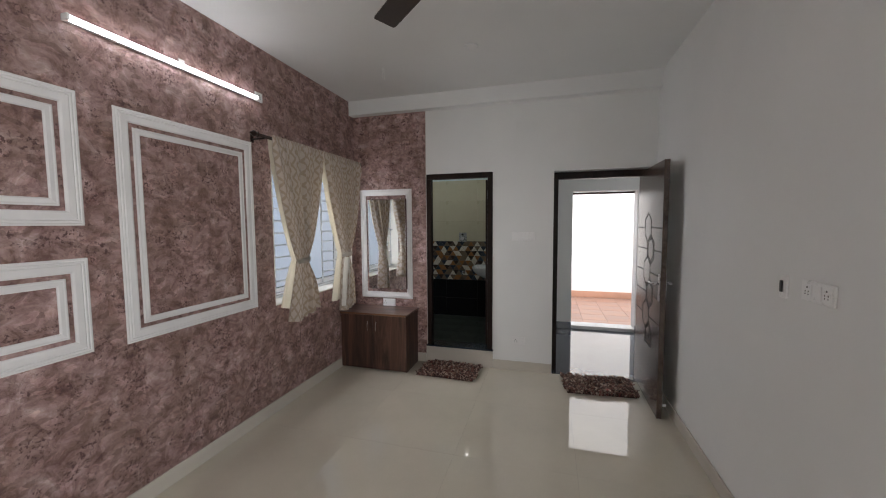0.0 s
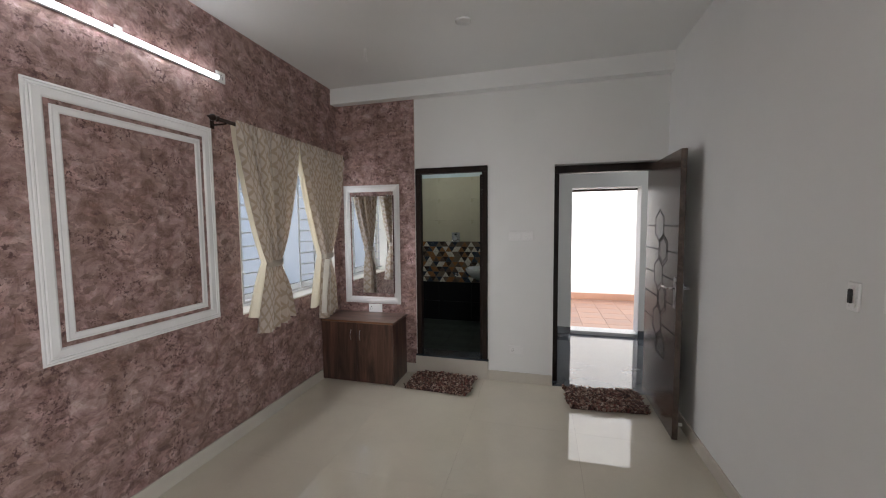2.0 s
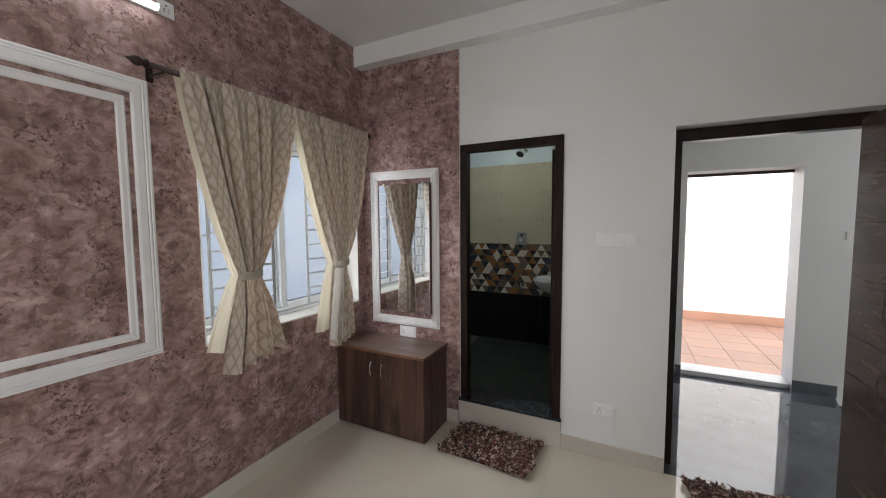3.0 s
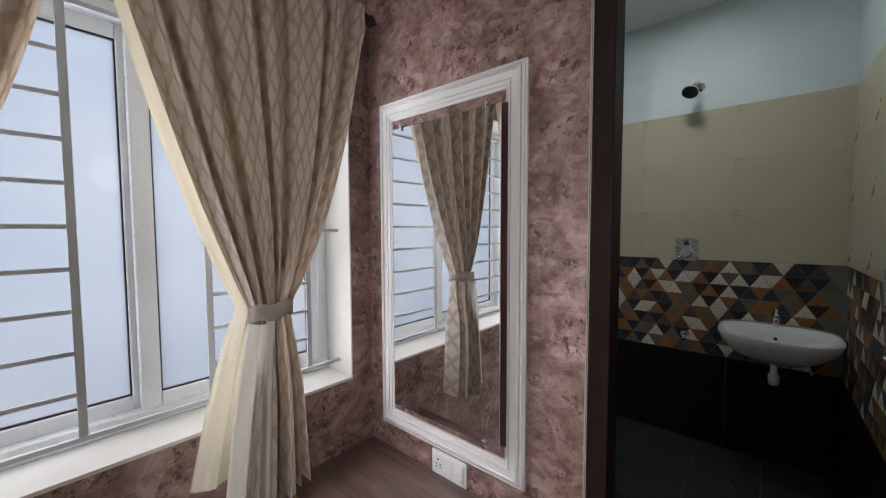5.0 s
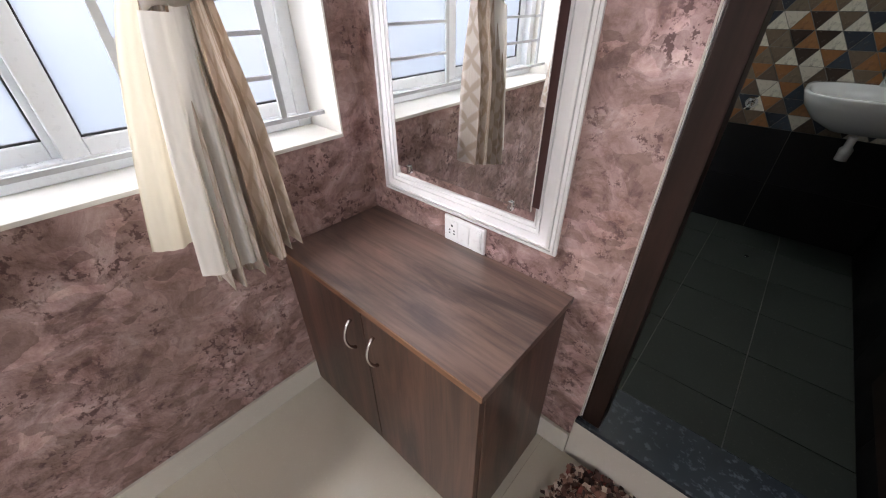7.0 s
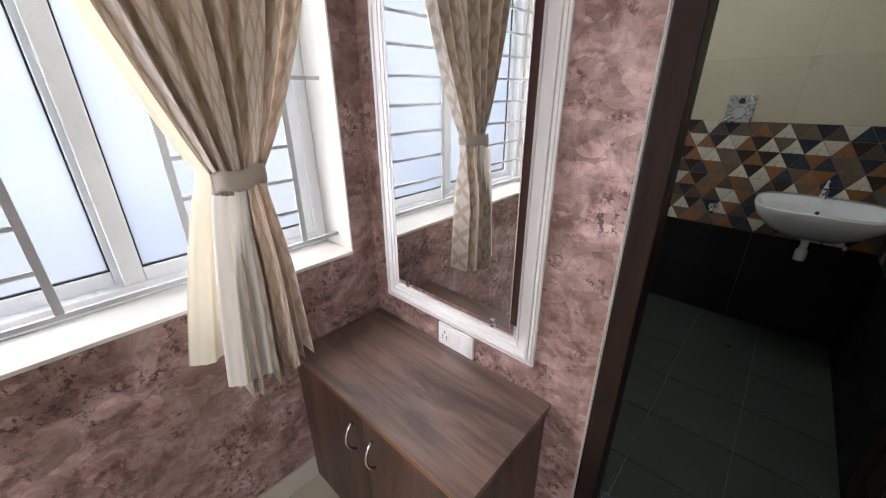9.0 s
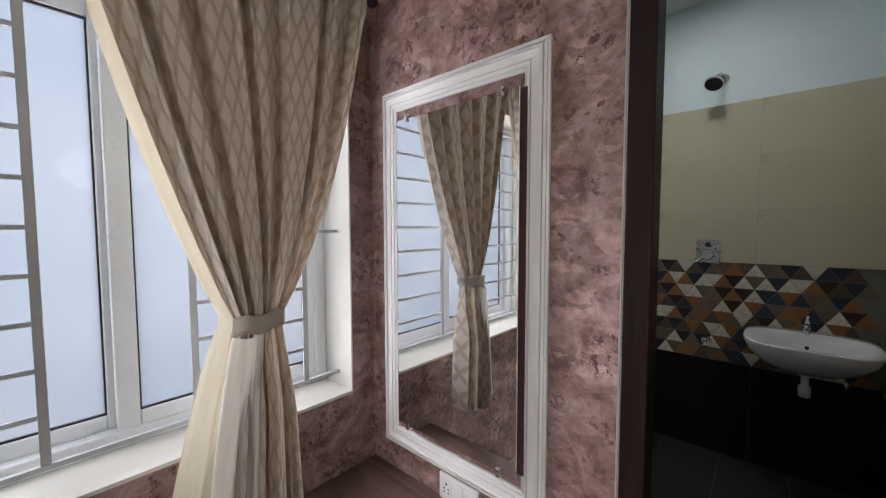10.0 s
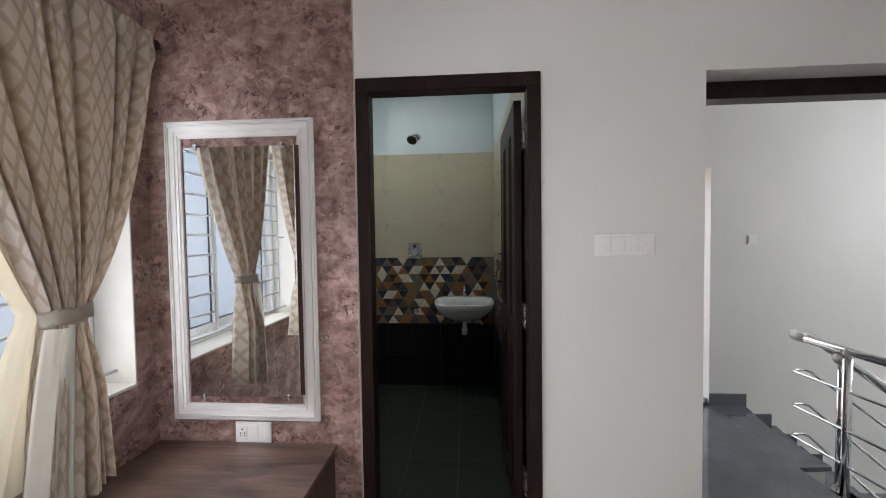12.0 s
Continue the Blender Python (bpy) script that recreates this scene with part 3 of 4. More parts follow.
def curtain_sheet(top, tie, foot, zs, folds, seed, back=0.0, amp=1.0, cols=240, rows=80, u_range=(0, 1), edge=(0.85, 0.62)):
    """A gathered sheet: (y0, y1) at the rod, at the tie and at the hem; zs = rod, tie, hem heights (hem left, hem right)."""
    rnd = random.Random(seed)
    ph = [rnd.uniform(-0.5, 0.5) for _ in range(40)]
    z_top, z_tie, z_l, z_r = zs
    bm = bmesh.new()
    uvl = bm.loops.layers.uv.new("UVMap")
    grid = []
    for j in range(rows + 1):
        s = j / rows
        row = []
        for i in range(cols + 1):
            u = u_range[0] + (u_range[1] - u_range[0]) * i / cols
            z_foot = z_l + (z_r - z_l) * u
            z = z_top + (z_foot - z_top) * s
            if z > z_tie:
                k = (z_top - z) / (z_top - z_tie)
                a, b = (p + (q - p) * (e * k + (1 - e) * k ** 3.0) for p, q, e in zip(top, tie, edge))
                dep = 0.022 + 0.014 * k - 0.018 * k ** 8
                near = k
            else:
                k = (z_tie - z) / (z_tie - z_foot)
                g = k ** 0.75
                a = tie[0] + (foot[0] - tie[0]) * g
                b = tie[1] + (foot[1] - tie[1]) * g
                dep = 0.016 + 0.026 * smooth(0.0, 0.5, k)
                near = 1 - 0.45 * k
            w = folds * (u + 0.035 * math.sin(5.1 * math.pi * u + seed) + 0.02 * math.sin(11 * math.pi * u + 2 * seed))
            c = math.floor(w)
            wob = ph[c % 40] * (1 - (w - c)) + ph[(c + 1) % 40] * (w - c)
            wave = 1.5 * abs(math.sin(math.pi * w + 0.8 * wob)) ** 0.65 - 0.9 + 0.3 * math.sin(2 * math.pi * w + wob * 1.6) + 0.25 * math.sin(4 * math.pi * w + 3 * wob + 2.0 * s)
            fr = w - c - 0.5
            nip = math.exp(-(fr / 0.05) ** 2) - 0.8 * math.exp(-((abs(fr) - 0.11) / 0.04) ** 2)
            pinch = math.exp(-((z - z_top + 0.085) / 0.05) ** 2)
            y = a + (b - a) * u + 0.005 * math.cos(2 * math.pi * w + wob) * (1 - 0.7 * near)
            belly = 0.03 * math.sin(math.pi * u) * near
            x = ROD_X + 0.012 + back + amp * dep * wave * (0.75 + 0.25 * ph[(c + 7) % 40]) + belly + 0.016 * pinch * nip
            if z > z_top - 0.12:
                x = ROD_X + 0.018 + back + (x - ROD_X - 0.018 - back) * (0.2 + 0.8 * (z_top - z) / 0.12)
            x = max(x, XW + 0.012)
            row.append((bm.verts.new((x, y, z)), u, z))
        grid.append(row)
    wide = (top[1] - top[0]) * 1.75
    for j in range(rows):
        for i in range(cols):
            q = (grid[j][i], grid[j + 1][i], grid[j + 1][i + 1], grid[j][i + 1])
            f = bm.faces.new([p[0] for p in q])
            f.smooth = True
            for lp, p in zip(f.loops, q):
                lp[uvl].uv = (p[1] * wide, p[2])
    return bm


def curtain(top, tie, foot, zs, lining_foot, lining_z, seed, label, cover=0.04):
    yc = (tie[0] + tie[1]) / 2
    t = thing("curtain", (ROD_X, yc, min(zs[2:])), label, "curtain", "pair of tied-back curtains")
    bm = curtain_sheet(top, tie, foot, zs, 6.3, seed, 0.018, 2.0)
    part("cloth", bm, CLOTH, t, "beige cloth with pale trellis lozenges")
    bm = curtain_sheet((top[0] - 0.002, top[1] - 0.01), (tie[0] - 0.018, tie[0] + 0.05), lining_foot, (zs[0] - 0.02, zs[1], *lining_z), 1.3, seed + 1, -0.028, 0.45, 60, 60, edge=(0.74, 0.62))
    part("lining", bm, LINING, t, "plain cream lining")
    if cover:
        bm = curtain_sheet((top[0] + 0.01, top[0] + 0.05), (tie[0] - 0.012, tie[0] + 0.062), (foot[0] - 0.035, foot[0] + cover), (zs[0] - 0.03, zs[1], zs[2] + 0.06, zs[2] + 0.05), 1.7, seed + 2, 0.054, 0.3, 60, 60)
        bmesh.ops.delete(bm, geom=[v for v in bm.verts if v.co.z > zs[1] - 0.008], context="VERTS")
        part("turned_lining", bm, HEMLIN, t, "white lining folded outwards")
    # tie band
    bm = bmesh.new()
    n = 28
    rings = []
    hw = (tie[1] - tie[0]) / 2 + 0.006
    for k in range(n):
        a = 2 * math.pi * k / n
        cx, cy = ROD_X + 0.046 + 0.058 * math.cos(a), yc + hw * math.sin(a)
        dz = 0.008 * math.sin(a + 0.4) + 0.004 * math.sin(5 * a)
        rings.append([bm.verts.new((cx + 0.003 * math.cos(a) * (1 if abs(h) < 0.02 else 0), cy, zs[1] + dz + h)) for h in (-0.023, -0.010, 0.010, 0.023)])
    for k in range(n):
        p, q = rings[k], rings[(k + 1) % n]
        for h in range(3):
            f = bm.faces.new((p[h], q[h], q[h + 1], p[h + 1]))
            f.smooth = True
    r = bmesh.ops.solidify(bm, geom=bm.faces[:], thickness=0.004)
    part("tie_band", bm, TIE, t, "matching fabric tie band")
    return t


curtain((2.475, 3.162), (2.735, 2.842), (2.63, 2.985), (2.275, 1.28, 0.765, 0.83), (2.565, 2.72), (0.90, 0.86), 3, "beige trellis curtain tied back beside the stucco frame", 0)
curtain((3.150, 3.868), (3.455, 3.560), (3.395, 3.595), (2.275, 1.275, 0.685, 0.735), (3.305, 3.46), (0.80, 0.80), 11, "beige trellis curtain tied back above the cabinet", 0.105)

# ---- cabinet ----
def cabinet():
    x0, x1, yf, yb, h = -1.994, -1.215, 3.612, 3.992, 0.624
    t = thing("cabinet", ((x0 + x1) / 2, 3.8, 0), "dark walnut laminate two-door dressing cabinet below the mirror", "cabinet")
    th = 0.018
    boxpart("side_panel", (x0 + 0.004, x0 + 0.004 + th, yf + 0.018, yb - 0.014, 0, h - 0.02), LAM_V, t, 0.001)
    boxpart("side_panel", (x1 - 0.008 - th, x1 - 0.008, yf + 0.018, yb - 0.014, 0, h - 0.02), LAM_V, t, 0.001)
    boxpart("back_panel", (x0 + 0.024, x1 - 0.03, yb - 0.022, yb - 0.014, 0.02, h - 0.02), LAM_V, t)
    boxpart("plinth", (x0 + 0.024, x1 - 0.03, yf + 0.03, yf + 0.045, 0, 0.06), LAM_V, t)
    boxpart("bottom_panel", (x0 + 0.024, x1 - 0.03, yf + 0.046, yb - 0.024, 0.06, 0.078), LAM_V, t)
    boxpart("tabletop", (x0, x1, yf - 0.006, yb, h - 0.02, h), LAM_H_LIT, t, 0.0015, "walnut laminate top with streaks")
    bm = bmesh.new()
    box(bm, x0 + 0.001, x1 - 0.001, yf - 0.0085, yf - 0.006, h - 0.019, h - 0.001)
    part("edge_band", bm, EDGE, t, "lighter brown edge band")
    xm = -1.606
    for a, b, hx in ((x0 + 0.006, xm - 0.0015, xm - 0.052), (xm + 0.0015, x1 - 0.009, xm + 0.045)):
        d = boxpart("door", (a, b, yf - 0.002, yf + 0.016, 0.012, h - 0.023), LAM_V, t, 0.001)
        bm = bmesh.new()
        pts = []
        for k in range(13):
            s = k / 12
            pts.append((hx, yf - 0.004 - 0.028 * math.sin(math.pi * s) ** 0.6, 0.43 + 0.11 * s))
        tube(bm, pts, [0.0055 - 0.0015 * math.sin(math.pi * k / 12) for k in range(13)], 10)
        part("handle", bm, CHROME, d, "chrome bow handle")


cabinet()

# ---- rugs ----
def rug(x0, x1, y0, y1, seed, label, turn=0.0):
    rnd = random.Random(seed)
    cx, cy = (x0 + x1) / 2, (y0 + y1) / 2
    t = thing("rug", (cx, cy, 0), label, "rug", "shaggy rag mats at the doors")
    bm = bmesh.new()
    box(bm, x0 + 0.01, x1 - 0.01, y0 + 0.01, y1 - 0.01, 0.0005, 0.012, 0.003)
    part("backing", bm, RUGBASE, t)
    bm = bmesh.new()
    for k in range(5200):
        u, v = rnd.random(), rnd.random()
        x = x0 + u * (x1 - x0) + 0.012 * math.sin(9 * v + seed)
        y = y0 + v * (y1 - y0) + 0.01 * math.sin(7 * u + seed)
        ln, wd = rnd.uniform(0.016, 0.036), rnd.uniform(0.005, 0.010)
        a, lean = rnd.uniform(0, 6.283), rnd.uniform(0.3, 1.2)
        dx, dy = math.cos(a), math.sin(a)
        row = 0.009 * (1 + math.sin(u * 46 + 2 * v))
        p0 = Vector((x, y, 0.008))
        side = Vector((-dy, dx, 0)) * wd
        mid = p0 + Vector((dx * ln * 0.5 * lean, dy * ln * 0.5 * lean, ln * 0.55 + row))
        tip = p0 + Vector((dx * ln * lean, dy * ln * lean, ln * rnd.uniform(0.35, 0.8) + row))
        q = [bm.verts.new(p) for p in (p0 - side, p0 + side, mid + side, mid - side, tip + side * 0.7, tip - side * 0.7)]
        bm.faces.new((q[0], q[1], q[2], q[3]))
        bm.faces.new((q[3], q[2], q[4], q[5]))
    ob = tagged(part("shag", bm, RAG, t, "brown, cream and maroon rag strips"), kind="stuff")
    t.rotation_euler = (0, 0, radians(turn))


rug(-1.085, -0.49, 3.585, 3.965, 5, "brown and cream shaggy rag mat before the bathroom step", -2)
rug(0.37, 0.99, 3.585, 3.975, 8, "brown and cream shaggy rag mat in the open doorway", 4)

# ---- doors ----
def door_frame(name, x0, x1, z0, z1, y0, y1, w, head, label):
    t = thing(name, ((x0 + x1) / 2, y0, z0), label, "door frame", kind="structure")
    boxpart("jamb", (x0, x0 + w, y0, y1, z0, z1 - head), DARKWOOD, t, 0.004)
    boxpart("jamb", (x1 - w, x1, y0, y1, z0, z1 - head), DARKWOOD, t, 0.004)
    boxpart("head", (x0, x1, y0, y1, z1 - head, z1), DARKWOOD, t, 0.004)


door_frame("door_frame_1", BD[0] + 0.002, BD[1] - 0.002, 0.206, BD[3] - 0.002, 3.99, 4.066, 0.053, 0.056, "dark stained bathroom door frame")
door_frame("door_frame_2", MD[0] + 0.002, MD[1] - 0.002, 0.0, MD[3] - 0.002, 4.11, 4.195, 0.045, 0.07, "dark stained bedroom door frame")


def hexagon(cy, cz, w, h):
    return [(cy, cz + h), (cy + w, cz + h * 0.52), (cy + w, cz - h * 0.52), (cy, cz - h), (cy - w, cz - h * 0.52), (cy - w, cz + h * 0.52)]


def groove(bm, x, a, b, wd=0.0045):
    (ya, za), (yb, zb) = a, b
    d = Vector((0, yb - ya, zb - za))
    if d.length < 1e-4:
        return
    d.normalize()
    s = Vector((0, -d.z, d.y)) * wd
    p = [Vector((x, ya, za)) - s, Vector((x, yb, zb)) - s, Vector((x, yb, zb)) + s, Vector((x, ya, za)) + s]
    lo = [bm.verts.new(q) for q in p]
    hi = [bm.verts.new(q - Vector((0.0012, 0, 0))) for q in p]
    bm.faces.new(lo)
    bm.faces.new(hi)
    for k in range(4):
        bm.faces.new((lo[k], lo[(k + 1) % 4], hi[(k + 1) % 4], hi[k]))


def bedroom_door():
    t = thing("door_2", (1.06, 3.98, 0.02), "open dark brown door with carved hexagon pattern", "door", kind="structure")
    xa, xb, ya, yb, z0, z1 = 1.052, 1.09, 3.25, 4.06, 0.018, 2.062
    boxpart("leaf", (xa, xb, ya, yb, z0, z1), DOORFACE, t, 0.003)
    bm = bmesh.new()
    for k in range(6):
        cy, z = (3.682, 1.536 - 0.1915 * k) if k % 2 == 0 else (3.580, 1.537 - 0.1895 * k)
        loop = hexagon(cy, z, 0.104, 0.126)
        if k == 5:
            loop = loop[:3] + loop[4:]
        for a, b in zip(loop, loop[1:] + loop[:1]):
            groove(bm, xa, a, b, 0.0055)
        if k % 2:
            loop = hexagon(cy, z, 0.080, 0.100)
            if k == 5:
                loop = loop[:3] + loop[4:]
            for a, b in zip(loop, loop[1:] + loop[:1]):
                groove(bm, xa, a, b, 0.0045)
        if k < 5:
            groove(bm, xa, (cy + 0.104, z), (yb - 0.01, z), 0.0045)
            groove(bm, xa, (cy - 0.104, z), (ya + 0.012, z), 0.0045)
    part("carved_line", bm, GROOVE, t, "dark carved hexagons and lines")
    for sgn, x in ((-1, xa), (1, xb)):
        bm = bmesh.new()
        lo, hi = sorted((x, x + sgn * 0.008))
        box(bm, lo, hi, 3.26, 3.30, 0.96, 1.175, 0.003)
        h = part("handle_plate", bm, STEEL, t, "brushed steel handle plate")
        bm = bmesh.new()
        tube(bm, [(x + sgn * 0.008, 3.28, 1.10), (x + sgn * 0.045, 3.28, 1.10), (x + sgn * 0.052, 3.305, 1.10), (x + sgn * 0.052, 3.395, 1.098)], 0.008, 10)
        part("lever", bm, STEEL, h)
    bm = bmesh.new()
    tube(bm, [(xb, 3.30, 0.11), (xb + 0.04, 3.30, 0.11)], 0.012, 10)
    part("door_stop", bm, PLATE, t, "white door stop")
    for z in (0.25, 1.05, 1.85):
        bm = bmesh.new()
        tube(bm, [(1.098, 4.07, z), (1.098, 4.07, z + 0.1)], 0.006, 8)
        part("hinge", bm, STEEL, t)


DOORFACE = wood("dark_door_veneer", (0.045, 0.030, 0.024), (0.115, 0.078, 0.060), 1, 0.2, spec=0.7)
GROOVE = plain("door_groove", (0.008, 0.005, 0.004), 0.5)
bedroom_door()


def bath_door():
    t = thing("door_1", (-0.43, 4.1, 0.22), "open dark panelled bathroom door", "door", kind="structure")
    xa, xb, ya, yb, z0, z1 = -0.462, -0.43, 4.104, 4.72, 0.215, 2.055
    boxpart("leaf", (xa, xb, ya, yb, z0, z1), DARKWOOD, t, 0.003)
    for y0, y1 in ((ya + 0.09, ya + 0.285), (ya + 0.345, yb - 0.09)):
        for c, d in ((z0 + 0.12, z0 + 0.78), (z0 + 0.90, z1 - 0.12)):
            bm = bmesh.new()
            loops = []
            for ins, h in ((0, 0), (0.012, 0.008), (0.03, 0.003), (0.05, 0.008)):
                loops.append([bm.verts.new((xa - h, y, z)) for y, z in ((y0 + ins, c + ins), (y1 - ins, c + ins), (y1 - ins, d - ins), (y0 + ins, d - ins))])
            for p, q in zip(loops, loops[1:]):
                for k in range(4):
                    bm.faces.new((p[k], p[(k + 1) % 4], q[(k + 1) % 4], q[k]))
            bm.faces.new(loops[-1])
            part("panel", bm, DARKWOOD, t)
    for z in (0.385, 1.10, 1.84):
        boxpart("hinge", (-0.432, -0.4235, 4.045, 4.10, z, z + 0.10), STEEL, t, 0.001, "steel butt hinge")
    bm = bmesh.new()
    tube(bm, [(xa, 4.66, 1.22), (xa - 0.04, 4.66, 1.22), (xa - 0.04, 4.66, 1.38), (xa, 4.66, 1.38)], 0.006, 8)
    part("pull_handle", bm, STEEL, t)
    bm = bmesh.new()
    tube(bm, [(xa - 0.012, 4.55, 1.12), (xa - 0.012, 4.70, 1.12)], 0.006, 8)
    tube(bm, [(xa - 0.012, 4.62, 1.12), (xa - 0.045, 4.62, 1.13)], 0.005, 8)
    part("bolt", bm, STEEL, t)


bath_door()

# ---- ceiling things ----
def ceiling_fan():
    c = Vector((-0.203, 1.538, 2.97))
    t = thing("ceiling_fan", c, "dark brown three-blade ceiling fan at rest", "fan")
    bm = bmesh.new()
    prof = [(0, 0.03), (0.03, 0.055), (0.06, 0.05), (0.075, 0.014), (0.20, 0.012)]
    tube(bm, [c + Vector((0, 0, -a)) for a, r in prof], [r for a, r in prof], 16)
    part("rod", bm, FANBROWN, t)
    bm = bmesh.new()
    prof = [(0.2, 0.04), (0.22, 0.09), (0.26, 0.115), (0.31, 0.11), (0.345, 0.06), (0.35, 0.02)]
    tube(bm, [c + Vector((0, 0, -a)) for a, r in prof], [r for a, r in prof], 24)
    part("motor", bm, FANBROWN, t)
    for k in range(3):
        bm = bmesh.new()
        m = Matrix.Translation(c + Vector((0, 0, -0.31))) @ Matrix.Rotation(radians(138 + 120 * k), 4, "Z") @ Matrix.Rotation(radians(9), 4, "X")
        box(bm, 0.09, 0.2, -0.025, 0.025, -0.003, 0.003, 0.001)
        outline = [(0.17, -0.05), (0.3, -0.062), (0.6, -0.062), (0.615, -0.055), (0.615, 0.055), (0.6, 0.062), (0.3, 0.062), (0.17, 0.05)]
        top = [bm.verts.new((x, y, 0.006)) for x, y in outline]
        low = [bm.verts.new((x, y, 0.002)) for x, y in outline]
        bm.faces.new(top)
        bm.faces.new(low)
        for i in range(8):
            bm.faces.new((top[i], top[(i + 1) % 8], low[(i + 1) % 8], low[i]))
        bmesh.ops.transform(bm, matrix=m, verts=bm.verts)
        part("blade", bm, FANBROWN, t)


ceiling_fan()
t = thing("ceiling_hook", (-1.24, 3.19, ZC), "two short white wire ends at the ceiling", "hook")
for dx in (-0.006, 0.008):
    bm = bmesh.new()
    tube(bm, [(-1.24 + dx, 3.19, ZC), (-1.24 + dx * 1.4, 3.19, ZC - 0.05), (-1.24 + dx * 2, 3.192, ZC - 0.10)], 0.0028, 6)
    part("wire", bm, PLATE, t)
t = thing("ceiling_plate", (-0.395, 2.996, ZC), "round white ceiling junction cover", "cover plate")
bm = bmesh.new()
tube(bm, [(-0.395, 2.996, ZC), (-0.395, 2.996, ZC - 0.008), (-0.395, 2.996, ZC - 0.011)], [0.055, 0.055, 0.045], 24)
part("disc", bm, CEIL, t)

# ---- bathroom ----
BX0, BX1, BY0, BY1 = -2.0, -0.395, 4.066, 6.13
wall("wall_bath_north", "y", BY1, BY1 + 0.17, BX0 - 0.24, BX1 + 0.15, 0, ZC, BATHGROUT, "bathroom end wall with three tile bands")
wall("wall_bath_east", "x", BX1, BX1 + 0.15, BY0, BY1, 0, ZC, BATHGROUT, "tiled bathroom side wall")
wall("wall_bath_west", "x", BX0 - 0.24, BX0, BY0, BY1, 0, ZC, BATHWHITE, "bathroom side wall")
bm = bmesh.new()
box(bm, BX0 - 0.24, BX1, YN + 0.0, BY1, -0.2, 0.0)
bath_floor = setting("floor_bath", bm, BATHGROUT, "charcoal tiled bathroom floor", "floor")
bm = bmesh.new()
box(bm, BX0, BX1 - 0.002, BY1 - 0.006, BY1, 2.29, ZC)
setting("wall_bath_paint_north", bm, BATHWHITE, "pale blue-white painted upper wall", "wall")
bm = bmesh.new()
box(bm, BX1 - 0.006, BX1, BY0, BY1 - 0.006, 2.29, ZC)
setting("wall_bath_paint_east", bm, BATHWHITE, "pale blue-white painted upper wall", "wall")


def basin():
    t = thing("washbasin", (-0.70, 6.12, 0.80), "white ceramic wall-hung washbasin", "washbasin")
    cx, yb, z1 = -0.695, 6.122, 0.88
    n = 40
    rings = []
    # (half width, depth, height) of the outer shell then the bowl
    prof = [(0.06, 0.10, -0.20), (0.12, 0.20, -0.185), (0.20, 0.30, -0.13), (0.255, 0.385, -0.06), (0.275, 0.41, -0.008), (0.272, 0.407, 0.0), (0.255, 0.385, 0.0), (0.235, 0.36, -0.03), (0.19, 0.30, -0.09), (0.10, 0.22, -0.125)]
    bm = bmesh.new()
    for j, (w, d, h) in enumerate(prof):
        ring = []
        inner = j >= 6
        y_back = yb - (0.10 if inner else 0.0)
        dd = d - (0.10 if inner else 0.0)
        for k in range(n):
            a = 2 * math.pi * k / n
            c, s = math.cos(a), math.sin(a)
            x = cx + w * math.copysign(abs(c) ** 0.5, c)
            y = y_back - dd / 2 - dd / 2 * math.copysign(abs(s) ** 0.62, s)
            ring.append(bm.verts.new((x, y, z1 + h + (0.02 * (1 - s) / 2 if 3 < j < 7 else 0))))
        rings.append(ring)
    for p, q in zip(rings, rings[1:]):
        for k in range(n):
            f = bm.faces.new((p[k], p[(k + 1) % n], q[(k + 1) % n], q[k]))
            f.smooth = True
    bm.faces.new(rings[0])
    bm.faces.new(rings[-1])
    part("bowl", bm, CERAMIC, t)
    bm = bmesh.new()
    tube(bm, [(cx, 6.05, 0.87), (cx, 6.05, 0.93), (cx, 6.045, 0.955)], [0.018, 0.015, 0.018], 12)
    tube(bm, [(cx, 6.05, 0.925), (cx, 5.98, 0.935), (cx, 5.95, 0.915)], 0.009, 10)
    tube(bm, [(cx, 6.045, 0.955), (cx, 6.06, 0.985), (cx, 6.03, 1.0)], [0.012, 0.008, 0.006], 10)
    part("tap", bm, CHROME, t, "chrome pillar tap")
    bm = bmesh.new()
    tube(bm, [(cx, 6.0, 0.67), (cx, 6.0, 0.62), (cx, 6.0, 0.61), (cx, 6.0, 0.55)], [0.018, 0.018, 0.028, 0.026], 14)
    part("trap", bm, PLATE, t, "white plastic bottle trap")
    bm = bmesh.new()
    tube(bm, [(cx + 0.17, 6.12, 0.62), (cx + 0.17, 6.06, 0.62), (cx + 0.17, 6.06, 0.66)], [0.014, 0.014, 0.01], 10)
    part("stopcock", bm, CHROME, t)
    bm = bmesh.new()
    tube(bm, [(cx, 5.995, 0.83), (cx, 5.990, 0.832)], 0.010, 12)
    part("overflow", bm, BLACK, t)


basin()


